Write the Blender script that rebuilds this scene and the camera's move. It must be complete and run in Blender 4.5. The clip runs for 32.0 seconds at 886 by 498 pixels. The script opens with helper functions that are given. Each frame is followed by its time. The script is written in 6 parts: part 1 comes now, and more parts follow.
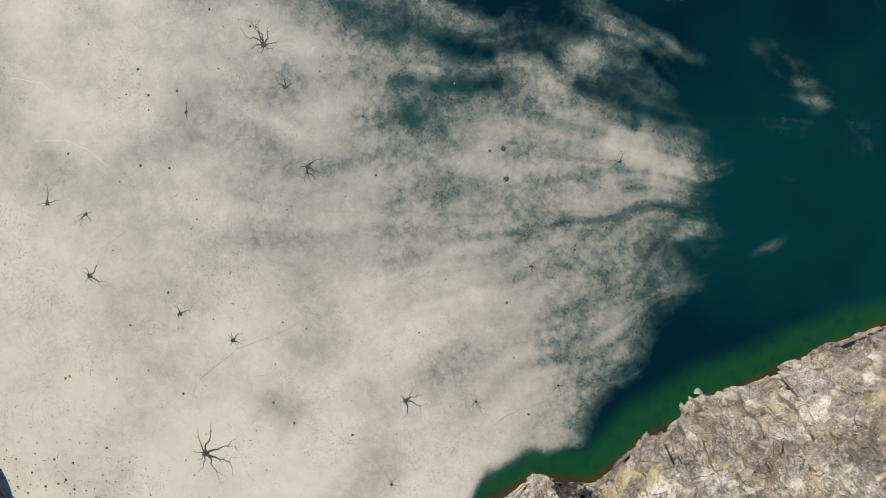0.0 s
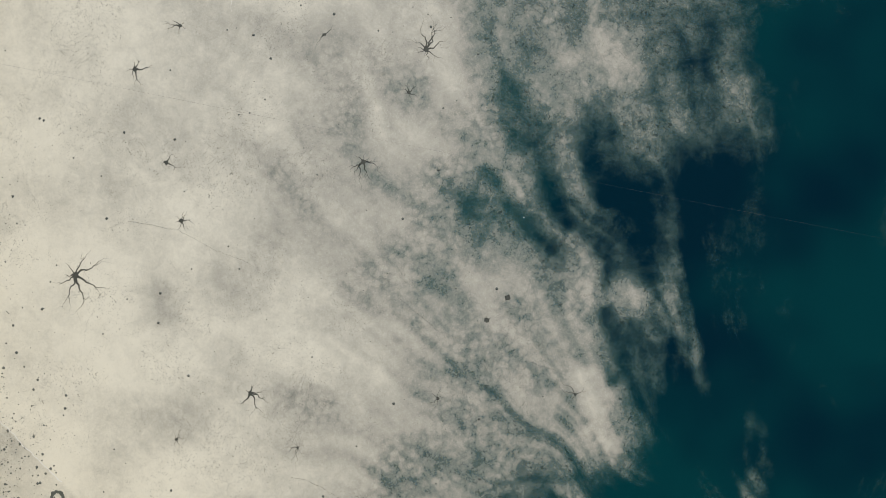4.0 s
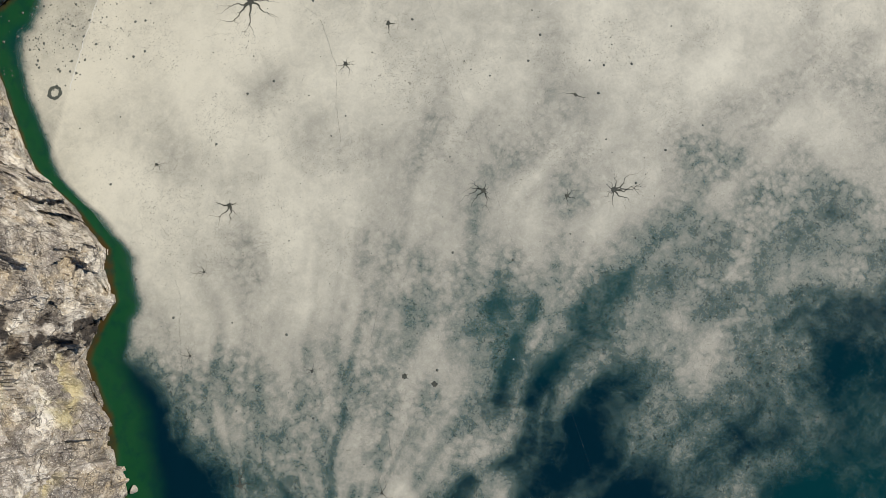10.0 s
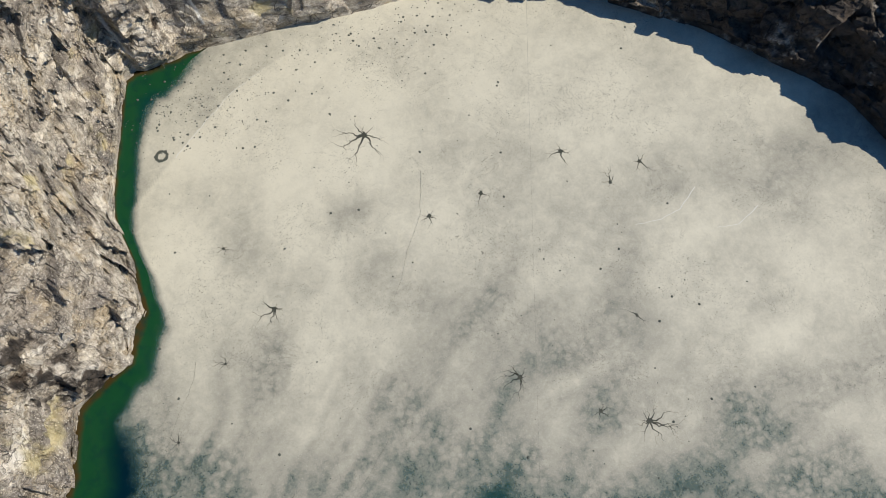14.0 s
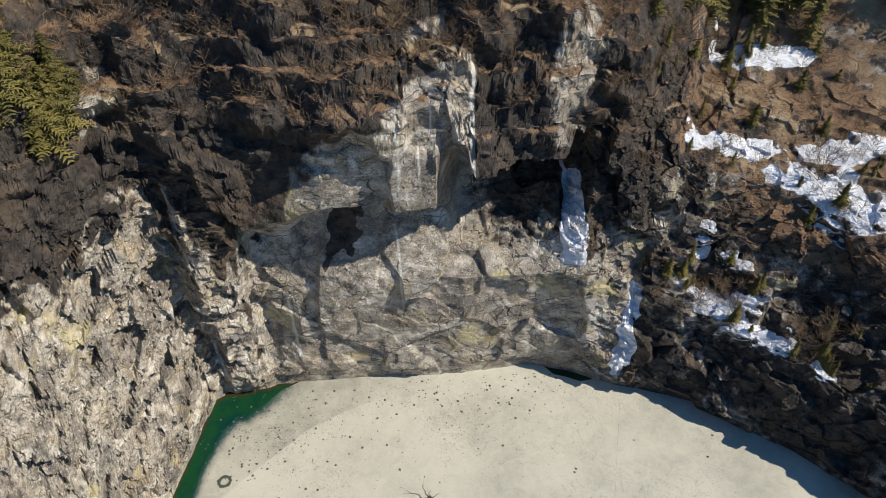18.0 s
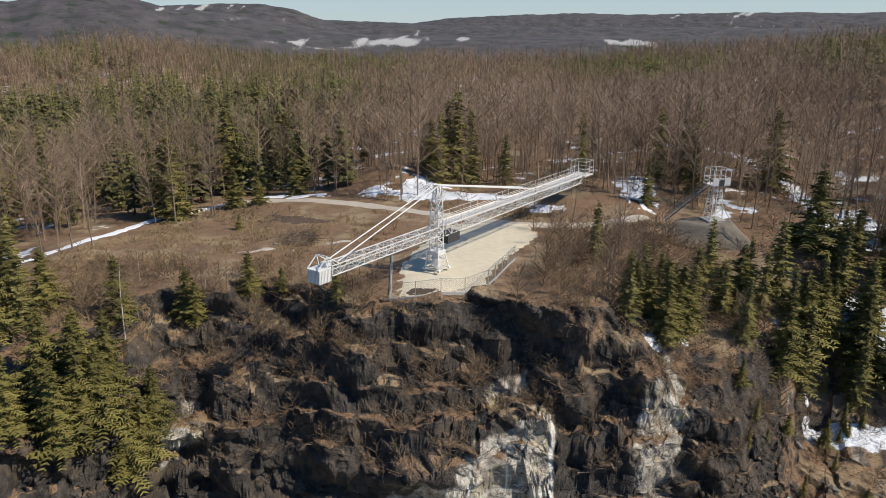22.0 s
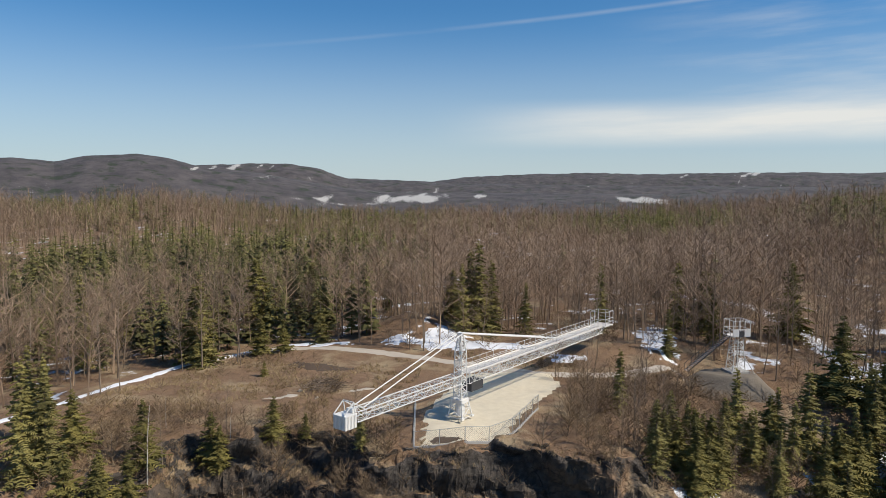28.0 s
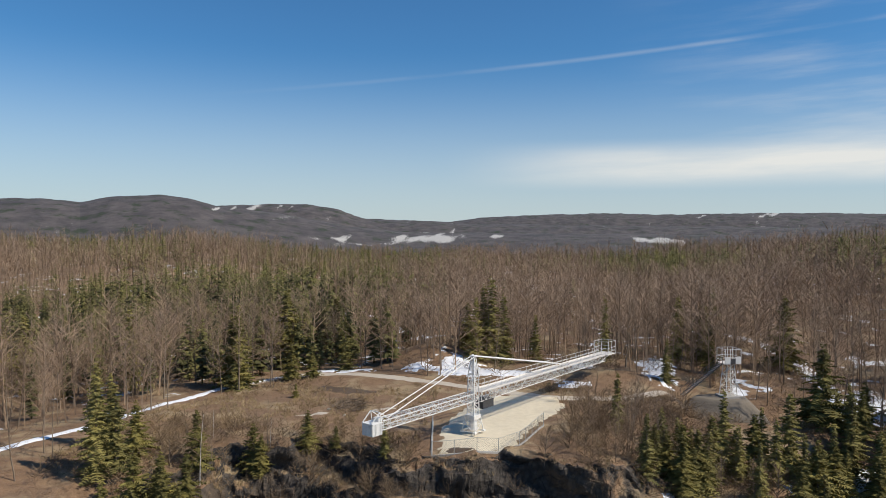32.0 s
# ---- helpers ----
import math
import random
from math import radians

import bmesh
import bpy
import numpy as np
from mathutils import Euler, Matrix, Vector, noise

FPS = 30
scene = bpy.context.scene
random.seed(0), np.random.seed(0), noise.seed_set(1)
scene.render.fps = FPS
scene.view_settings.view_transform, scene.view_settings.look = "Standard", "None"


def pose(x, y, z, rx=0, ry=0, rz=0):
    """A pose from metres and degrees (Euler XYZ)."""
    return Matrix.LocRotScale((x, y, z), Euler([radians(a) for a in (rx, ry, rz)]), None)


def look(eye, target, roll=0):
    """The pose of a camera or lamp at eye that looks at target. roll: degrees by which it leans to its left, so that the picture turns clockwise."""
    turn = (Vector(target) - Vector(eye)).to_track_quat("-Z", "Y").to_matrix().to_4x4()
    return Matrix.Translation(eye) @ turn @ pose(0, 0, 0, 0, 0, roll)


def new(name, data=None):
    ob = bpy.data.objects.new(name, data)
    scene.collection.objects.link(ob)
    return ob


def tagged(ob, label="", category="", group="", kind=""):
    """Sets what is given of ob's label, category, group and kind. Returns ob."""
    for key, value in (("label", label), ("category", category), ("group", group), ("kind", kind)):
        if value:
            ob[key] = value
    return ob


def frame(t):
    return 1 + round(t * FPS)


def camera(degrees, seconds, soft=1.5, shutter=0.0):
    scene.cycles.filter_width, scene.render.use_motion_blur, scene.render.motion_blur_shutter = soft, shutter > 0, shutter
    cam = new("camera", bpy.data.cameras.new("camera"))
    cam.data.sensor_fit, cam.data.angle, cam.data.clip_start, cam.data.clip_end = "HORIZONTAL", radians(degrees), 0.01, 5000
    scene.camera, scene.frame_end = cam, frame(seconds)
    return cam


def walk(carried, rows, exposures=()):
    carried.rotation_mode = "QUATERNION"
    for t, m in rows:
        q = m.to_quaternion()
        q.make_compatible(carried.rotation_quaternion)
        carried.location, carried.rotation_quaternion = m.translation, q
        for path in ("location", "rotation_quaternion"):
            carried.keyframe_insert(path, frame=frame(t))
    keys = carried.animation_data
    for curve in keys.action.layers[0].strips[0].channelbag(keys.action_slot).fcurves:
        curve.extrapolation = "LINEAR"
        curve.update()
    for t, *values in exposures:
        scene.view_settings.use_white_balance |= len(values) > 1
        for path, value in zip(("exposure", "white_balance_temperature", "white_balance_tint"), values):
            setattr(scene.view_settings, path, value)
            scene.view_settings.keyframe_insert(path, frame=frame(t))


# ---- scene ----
EXPOSURES = [(0.0, 0.0), (32.0, 0.0)]
cam = camera(64.93, 32.0, 0.8)
walk(cam, [
    (0, pose(-4.59, 12.00, 73.67, -1.63, 1.57, -144.34)),
    (0.5, pose(-3.74, 10.59, 73.62, -1.05, 1.56, -140.57)),
    (1, pose(-2.98, 9.37, 73.53, -0.59, 1.64, -136.41)),
    (1.5, pose(-2.15, 8.53, 73.42, -0.14, 1.59, -130.91)),
    (2, pose(-1.44, 8.17, 73.40, 0.37, 1.43, -123.15)),
    (2.5, pose(-0.83, 8.15, 73.50, 0.85, 1.11, -116.16)),
    (3, pose(-0.39, 8.14, 73.50, 1.21, 0.89, -109.49)),
    (3.5, pose(0.15, 8.40, 73.38, 1.44, 0.53, -102.69)),
    (5.5, pose(0.76, 5.52, 72.12, 2.86, 2.45, -76.47)),
    (6, pose(0.79, 5.39, 72.04, 3.30, 2.43, -70.58)),
    (6.5, pose(1.02, 5.27, 71.98, 3.70, 2.39, -64.50)),
    (7, pose(1.67, 5.17, 71.96, 3.77, 2.45, -58.84)),
    (7.5, pose(2.30, 5.36, 71.97, 3.74, 2.45, -54.42)),
    (8, pose(2.77, 5.85, 72.10, 4.07, 2.25, -50.60)),
    (8.5, pose(3.09, 6.35, 72.23, 4.82, 2.03, -47.06)),
    (9, pose(3.14, 6.83, 72.32, 5.69, 1.73, -43.48)),
    (9.5, pose(3.29, 7.26, 72.45, 6.18, 1.53, -39.82)),
    (10, pose(3.60, 7.71, 72.80, 4.64, 1.38, -34.87)),
    (10.5, pose(3.85, 8.08, 72.74, 2.70, 1.35, -30.06)),
    (11, pose(3.71, 8.34, 72.82, 2.62, 1.13, -26.19)),
    (11.5, pose(3.23, 8.65, 72.95, 2.73, 0.74, -23.72)),
    (12, pose(2.82, 9.00, 72.85, 4.03, 0.45, -21.99)),
    (12.5, pose(2.87, 9.09, 72.83, 7.22, 0.47, -20.58)),
    (13, pose(2.96, 9.06, 72.73, 10.91, 0.55, -19.15)),
    (13.5, pose(2.88, 8.87, 72.60, 14.58, 0.52, -17.60)),
    (15.5, pose(2.72, 11.29, 73.63, 26.90, 0.11, -11.41)),
    (16, pose(2.77, 11.87, 73.95, 30.15, 0.11, -9.85)),
    (16.5, pose(2.65, 12.27, 74.10, 33.66, 0.04, -8.41)),
    (17, pose(2.56, 12.43, 74.24, 37.40, 0.02, -7.08)),
    (17.5, pose(2.31, 12.49, 74.33, 41.24, -0.11, -5.91)),
    (18, pose(2.28, 12.66, 74.46, 44.98, -0.15, -4.58)),
    (18.5, pose(2.11, 12.82, 74.60, 48.62, -0.26, -3.39)),
    (19, pose(2.07, 12.95, 74.71, 52.25, -0.29, -2.28)),
    (19.5, pose(2.13, 13.07, 74.91, 55.76, -0.27, -1.04)),
    (20, pose(2.46, 13.21, 75.22, 59.13, -0.16, 0.33)),
    (20.5, pose(2.54, 13.26, 75.40, 62.64, -0.18, 1.53)),
    (21, pose(2.55, 13.16, 75.40, 66.30, -0.16, 2.37)),
    (21.5, pose(2.68, 13.00, 75.17, 69.79, -0.19, 2.93)),
    (22, pose(2.59, 12.97, 75.14, 72.95, -0.27, 3.12)),
    (22.5, pose(2.22, 13.16, 75.33, 75.84, -0.39, 2.98)),
    (23, pose(2.07, 13.23, 75.49, 78.77, -0.66, 3.08)),
    (23.5, pose(2.07, 13.16, 75.39, 81.77, -0.61, 3.21)),
    (24, pose(1.99, 13.17, 75.31, 83.92, -0.60, 3.29)),
    (24.5, pose(1.96, 13.17, 75.18, 84.48, -0.59, 3.42)),
    (25, pose(1.97, 12.97, 75.19, 84.65, -0.54, 3.63)),
    (25.5, pose(1.90, 12.74, 75.33, 84.80, -0.50, 3.74)),
    (27.5, pose(1.90, 11.49, 75.16, 85.26, -0.48, 4.41)),
    (28, pose(1.95, 10.72, 75.16, 85.38, -0.43, 4.57)),
    (28.5, pose(1.99, 9.84, 75.11, 85.40, -0.48, 4.77)),
    (29, pose(2.11, 8.72, 75.10, 85.46, -0.50, 4.96)),
    (29.5, pose(2.26, 7.43, 75.17, 86.73, -0.46, 5.09)),
    (30, pose(2.40, 5.93, 75.12, 88.51, -0.51, 5.27)),
    (30.5, pose(2.58, 4.30, 75.07, 89.18, -0.43, 5.43)),
    (31, pose(2.67, 2.86, 75.04, 88.78, -0.51, 5.61)),
    (31.5, pose(2.82, 1.65, 74.96, 88.78, -0.55, 5.78)),
    (32, pose(3.01, 0.37, 74.96, 88.67, -0.48, 5.95)),
], EXPOSURES)

# ---------------------------------------------------------------- light
SUN_AZ, SUN_EL = (0.982, -0.19), 45.0
world = bpy.data.worlds.new("sky")
scene.world = world
world.use_nodes = True
wn, wl = world.node_tree.nodes, world.node_tree.links
sky = wn.new("ShaderNodeTexSky")
sky.sky_type, sky.sun_disc = "NISHITA", False
sky.sun_elevation = radians(SUN_EL)
sky.sun_rotation = math.atan2(SUN_AZ[0], SUN_AZ[1])
sky.altitude, sky.air_density, sky.dust_density, sky.ozone_density = 200, 1.0, 0.2, 1.2
# thin cirrus: a long band low in the north-east, wisps and a vapour trail above
way = wn.new("ShaderNodeTexCoord").outputs["Generated"]


def wmath(op, a, b=0.0, c=None):
    n = wn.new("ShaderNodeMath")
    n.operation = op
    for socket, v in zip(n.inputs, (a, b) if c is None else (a, b, c)):
        if isinstance(v, (int, float)):
            socket.default_value = v
        else:
            wl.new(v, socket)
    return n.outputs[0]


def wramp(v, lo, hi, a=0.0, b=1.0):
    n = wn.new("ShaderNodeMapRange")
    n.interpolation_type = "SMOOTHSTEP"
    wl.new(v, n.inputs["Value"])
    for key, x in (("From Min", lo), ("From Max", hi), ("To Min", a), ("To Max", b)):
        n.inputs[key].default_value = x
    return n.outputs["Result"]


axes = wn.new("ShaderNodeSeparateXYZ")
wl.new(way, axes.inputs[0])
sx, sy, sz = axes.outputs
ele = wmath("ARCSINE", sz)
azi = wmath("ARCTAN2", sx, sy)
spread = wn.new("ShaderNodeCombineXYZ")
wl.new(wmath("MULTIPLY", azi, 2.0), spread.inputs[0]), wl.new(wmath("MULTIPLY", wmath("SUBTRACT", ele, wmath("MULTIPLY", azi, 0.02)), 16.0), spread.inputs[1])
wisps = wn.new("ShaderNodeTexNoise")
wisps.inputs["Scale"].default_value, wisps.inputs["Detail"].default_value, wisps.inputs["Roughness"].default_value = 1.6, 6, 0.55
wl.new(spread.outputs[0], wisps.inputs["Vector"])
wisp = wisps.outputs["Fac"]
band = wmath("MULTIPLY", wmath("MULTIPLY", wramp(ele, 0.058, 0.085), wramp(ele, 0.135, 0.098)), wramp(azi, -0.12, 0.2))
trail_h = wmath("ADD", wmath("MULTIPLY", azi, wmath("SUBTRACT", 0.09, wmath("MULTIPLY", azi, 0.06))), 0.232)
off = wmath("ABSOLUTE", wmath("SUBTRACT", ele, trail_h))
trail = wmath("MULTIPLY", wmath("MULTIPLY", wramp(off, 0.0045, 0.0), wramp(azi, -0.50, 0.2)), wramp(wisp, 0.25, 0.6))
veil = wmath("MULTIPLY", wmath("MULTIPLY", wramp(wisp, 0.42, 0.75), wramp(ele, 0.05, 0.12)), wmath("MULTIPLY", wramp(azi, 0.1, 0.45), wramp(ele, 0.5, 0.2)))
cloud = wmath("MINIMUM", wmath("ADD", wmath("ADD", wmath("MULTIPLY", band, wramp(wisp, 0.25, 0.7, 0.45, 0.85)), wmath("MULTIPLY", trail, 0.20)), wmath("MULTIPLY", veil, 0.28)), 0.85)
tint = wn.new("ShaderNodeMix")
tint.data_type = "RGBA"
tint.blend_type = "MULTIPLY"
tint.inputs[0].default_value = 1.0
wl.new(sky.outputs[0], tint.inputs[6])
tint.inputs[7].default_value = (0.42, 0.86, 1.20, 1)
haze = wn.new("ShaderNodeMix")
haze.data_type = "RGBA"
wl.new(wramp(ele, 0.26, -0.02, 0.0, 0.78), haze.inputs[0]), wl.new(tint.outputs[2], haze.inputs[6])
haze.inputs[7].default_value = (6.7, 7.1, 7.3, 1)
over = wn.new("ShaderNodeMix")
over.data_type = "RGBA"
wl.new(cloud, over.inputs[0]), wl.new(haze.outputs[2], over.inputs[6])
over.inputs[7].default_value = (9.6, 9.4, 8.8, 1)
wl.new(over.outputs[2], wn["Background"].inputs[0])
wn["Background"].inputs[1].default_value = 0.088
sun = new("sun", bpy.data.lights.new("sun", "SUN"))
sun.data.energy, sun.data.angle, sun.data.color = 4.6, radians(0.53), (1.0, 0.915, 0.785)
sun.matrix_world = look((0, 0, 300), (-SUN_AZ[0] * 100, -SUN_AZ[1] * 100, 300 - 100 * math.tan(radians(SUN_EL))))


# ---------------------------------------------------------------- numeric noise
def hash3(ix, iy, iz, seed):
    h = (ix.astype(np.int64) * 374761393 + iy.astype(np.int64) * 668265263 + iz.astype(np.int64) * 2147483647 + seed * 974634777) & 0xFFFFFFFF
    h = ((h ^ (h >> 13)) * 1274126177) & 0xFFFFFFFF
    h = ((h ^ (h >> 16)) * 2246822519) & 0xFFFFFFFF
    return ((h ^ (h >> 15)) & 0xFFFFFF) / float(0xFFFFFF)


def vnoise(p, seed=0):
    """Smooth value noise in -1..1 at the rows of p."""
    f = np.floor(p)
    t = p - f
    t = t * t * (3 - 2 * t)
    i = f.astype(np.int64)
    out = 0.0
    for dx in (0, 1):
        for dy in (0, 1):
            for dz in (0, 1):
                w = (t[:, 0] if dx else 1 - t[:, 0]) * (t[:, 1] if dy else 1 - t[:, 1]) * (t[:, 2] if dz else 1 - t[:, 2])
                out = out + w * hash3(i[:, 0] + dx, i[:, 1] + dy, i[:, 2] + dz, seed)
    return out * 2 - 1


def fbm(p, octaves=4, seed=0):
    out, a = 0.0, 1.0
    for n in range(octaves):
        out = out + a * vnoise(p * 2.0**n, seed + n)
        a *= 0.5
    return out


def blocks(p, seed=0, tilt=0.6):
    """Broken-rock relief: every cell of a jittered lattice is a tilted facet at its own height."""
    f = np.floor(p).astype(np.int64)
    best = np.full(len(p), 1e9)
    cell = np.zeros((3, len(p)), np.int64)
    gap = np.zeros((3, len(p)))
    for dx in (-1, 0, 1):
        for dy in (-1, 0, 1):
            for dz in (-1, 0, 1):
                i = (f[:, 0] + dx, f[:, 1] + dy, f[:, 2] + dz)
                o = [i[k] + hash3(*i, seed + 1 + k) - p[:, k] for k in range(3)]
                d = o[0] * o[0] + o[1] * o[1] + o[2] * o[2]
                m = np.flatnonzero(d < best)
                best[m] = d[m]
                for k in range(3):
                    cell[k, m], gap[k, m] = i[k][m], o[k][m]
    val = hash3(*cell, seed + 4) * 2 - 1
    return val + tilt * sum(gap[k] * (hash3(*cell, seed + 5 + k) - 0.5) for k in range(3)) * 2


def smooth(a, b, x):
    t = np.clip((x - a) / (b - a), 0, 1)
    return t * t * (3 - 2 * t)


# ---------------------------------------------------------------- materials
def material(name, build, rough=0.8, metal=0.0):
    m = bpy.data.materials.new(name)
    m.use_nodes = True
    nt = m.node_tree
    bsdf = nt.nodes["Principled BSDF"]
    bsdf.inputs["Roughness"].default_value, bsdf.inputs["Metallic"].default_value = rough, metal
    build(Nodes(nt), bsdf)
    return m


class Nodes:
    """Short calls for shader nodes."""

    def __init__(self, nt):
        self.nt = nt
        self.co = nt.nodes.new("ShaderNodeTexCoord").outputs["Object"]

    def put(self, socket, value):
        if isinstance(value, (int, float)):
            socket.default_value = value
        elif isinstance(value, tuple):
            socket.default_value = (*value, 1.0) if len(value) == 3 and socket.type == "RGBA" else value
        else:
            self.nt.links.new(value, socket)

    def noise(self, scale, detail=4, rough=0.55, vec=None, distort=0.0):
        n = self.nt.nodes.new("ShaderNodeTexNoise")
        n.inputs["Scale"].default_value, n.inputs["Detail"].default_value = scale, detail
        n.inputs["Roughness"].default_value, n.inputs["Distortion"].default_value = rough, distort
        self.nt.links.new(vec or self.co, n.inputs["Vector"])
        return n.outputs["Fac"]

    def voronoi(self, scale, feature="F1", out="Distance", vec=None, rnd=1.0):
        n = self.nt.nodes.new("ShaderNodeTexVoronoi")
        n.feature = feature
        n.inputs["Scale"].default_value, n.inputs["Randomness"].default_value = scale, rnd
        self.nt.links.new(vec or self.co, n.inputs["Vector"])
        return n.outputs[out]

    def stretch(self, scale, turn=0.0, vec=None):
        """Coordinates turned so that the first axis lies at that many degrees, then scaled."""
        r = self.nt.nodes.new("ShaderNodeMapping")
        r.inputs["Rotation"].default_value = (0, 0, radians(-turn))
        self.nt.links.new(vec or self.co, r.inputs["Vector"])
        n = self.nt.nodes.new("ShaderNodeMapping")
        n.inputs["Scale"].default_value = scale
        self.nt.links.new(r.outputs[0], n.inputs["Vector"])
        return n.outputs[0]

    def math(self, op, a, b=0.0, clamp=False):
        n = self.nt.nodes.new("ShaderNodeMath")
        n.operation, n.use_clamp = op, clamp
        self.put(n.inputs[0], a), self.put(n.inputs[1], b)
        return n.outputs[0]

    def ramp(self, fac, lo, hi, a=0.0, b=1.0):
        n = self.nt.nodes.new("ShaderNodeMapRange")
        n.interpolation_type = "SMOOTHSTEP"
        self.put(n.inputs["Value"], fac)
        for key, v in (("From Min", lo), ("From Max", hi), ("To Min", a), ("To Max", b)):
            self.put(n.inputs[key], v)
        return n.outputs["Result"]

    def mix(self, fac, a, b):
        n = self.nt.nodes.new("ShaderNodeMix")
        n.data_type = "RGBA"
        self.put(n.inputs[0], fac), self.put(n.inputs[6], a), self.put(n.inputs[7], b)
        return n.outputs[2]

    def attr(self, name, part="Fac"):
        n = self.nt.nodes.new("ShaderNodeAttribute")
        n.attribute_name = name
        return n.outputs[part]

    def split(self, colour):
        n = self.nt.nodes.new("ShaderNodeSeparateColor")
        self.nt.links.new(colour, n.inputs[0])
        return n.outputs

    def random(self):
        return self.nt.nodes.new("ShaderNodeObjectInfo").outputs["Random"]

    def island(self):
        return self.nt.nodes.new("ShaderNodeNewGeometry").outputs["Random Per Island"]

    def bump(self, bsdf, height, dist=0.05, strength=1.0):
        n = self.nt.nodes.new("ShaderNodeBump")
        n.inputs["Distance"].default_value, n.inputs["Strength"].default_value = dist, strength
        self.nt.links.new(height, n.inputs["Height"])
        self.nt.links.new(n.outputs[0], bsdf.inputs["Normal"])


def m_terrain(n, b):
    kind = n.split(n.attr("kind", "Color"))
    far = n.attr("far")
    big, mid, fine = n.noise(0.12, 3), n.noise(0.9, 5), n.noise(6.0, 6, 0.7)
    pale = n.mix(n.ramp(mid, 0.3, 0.7), (0.28, 0.245, 0.195), (0.68, 0.625, 0.53))
    pale = n.mix(n.ramp(n.noise(0.085, 4, 0.6), 0.46, 0.58, 0.0, 0.75), pale, n.mix(mid, (0.20, 0.17, 0.135), (0.42, 0.37, 0.31)))
    pale = n.mix(n.ramp(n.noise(0.35, 4), 0.47, 0.66, 0.0, 0.8), pale, (0.47, 0.385, 0.26))
    pale = n.mix(n.ramp(n.noise(0.28, 3, vec=n.stretch((1, 1, 0.5))), 0.58, 0.7), pale, (0.16, 0.15, 0.14))
    bent = n.nt.nodes.new("ShaderNodeVectorMath")
    bent.operation = "MULTIPLY_ADD"
    shove = n.nt.nodes.new("ShaderNodeTexNoise")
    shove.inputs["Scale"].default_value, shove.inputs["Detail"].default_value = 0.7, 4
    n.nt.links.new(n.co, shove.inputs["Vector"])
    n.nt.links.new(shove.outputs["Color"], bent.inputs[0])
    bent.inputs[1].default_value = (1.6, 1.6, 1.6)
    n.nt.links.new(n.co, bent.inputs[2])
    beds = n.nt.nodes.new("ShaderNodeMapping")
    beds.inputs["Rotation"].default_value = (0.15, 0.42, 0.2)
    beds.inputs["Scale"].default_value = (0.55, 0.55, 1.5)
    n.nt.links.new(bent.outputs[0], beds.inputs["Vector"])
    fissure = n.math("MULTIPLY", n.ramp(n.voronoi(0.42, "DISTANCE_TO_EDGE", vec=beds.outputs[0]), 0.035, 0.004), n.ramp(n.noise(0.3, 3), 0.49, 0.60))
    hair = n.math("MULTIPLY", n.ramp(n.math("ABSOLUTE", n.math("SUBTRACT", n.noise(1.1, 7, 0.62, beds.outputs[0], 1.2), 0.5)), 0.022, 0.0), n.ramp(n.noise(0.5, 3), 0.44, 0.58, 0.0, 0.8))
    lines = n.math("MAXIMUM", fissure, hair)
    chips = n.math("MULTIPLY", n.ramp(n.voronoi(1.9, "DISTANCE_TO_EDGE", vec=beds.outputs[0]), 0.06, 0.01), n.ramp(n.noise(0.8, 4), 0.44, 0.58))
    lines = n.math("MAXIMUM", lines, n.math("MULTIPLY", chips, 0.75))
    crack = n.ramp(n.voronoi(0.55, "DISTANCE_TO_EDGE", vec=n.stretch((1, 1, 0.8))), 0.045, 0.0)
    sheet = n.noise(0.30, 4, 0.6, beds.outputs[0], 0.6)
    pale = n.mix(n.ramp(sheet, 0.50, 0.62, 0.0, 0.75), pale, (0.19, 0.165, 0.14))
    pale = n.mix(n.ramp(sheet, 0.44, 0.34, 0.0, 0.6), pale, (0.84, 0.79, 0.69))
    pale = n.mix(n.math("MULTIPLY", crack, n.ramp(big, 0.48, 0.62, 0.0, 0.8)), pale, (0.10, 0.085, 0.07))
    pale = n.mix(n.ramp(fine, 0.54, 0.68, 0.0, 0.85), pale, (0.86, 0.82, 0.72))
    pale = n.mix(n.ramp(fine, 0.45, 0.30, 0.0, 0.7), pale, (0.15, 0.12, 0.09))
    pale = n.mix(n.math("MULTIPLY", lines, 0.85), pale, (0.05, 0.042, 0.035))
    pale = n.mix(n.ramp(n.noise(0.16, 3), 0.60, 0.70, 0.0, 0.6), pale, (0.58, 0.50, 0.25))
    dark = n.mix(n.ramp(mid, 0.3, 0.7), (0.026, 0.022, 0.019), (0.094, 0.077, 0.062))
    dark = n.mix(n.ramp(fine, 0.58, 0.75, 0.0, 0.7), dark, (0.18, 0.152, 0.122))
    dark = n.mix(n.ramp(n.noise(0.22, 4, 0.6), 0.5, 0.62, 0.0, 0.55), dark, (0.14, 0.098, 0.062))
    dark = n.mix(n.ramp(fine, 0.44, 0.32, 0.0, 0.6), dark, (0.025, 0.021, 0.018))
    dark = n.mix(n.math("MULTIPLY", lines, 0.8), dark, (0.012, 0.010, 0.009))
    soil = n.mix(mid, (0.140, 0.080, 0.044), (0.295, 0.180, 0.100))
    soil = n.mix(n.ramp(n.noise(0.16, 4), 0.48, 0.66), soil, (0.34, 0.25, 0.145))
    soil = n.mix(n.ramp(fine, 0.5, 0.75, 0.0, 0.6), soil, (0.36, 0.28, 0.18))
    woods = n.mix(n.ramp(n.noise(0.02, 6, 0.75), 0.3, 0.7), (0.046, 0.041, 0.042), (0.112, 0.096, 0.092))
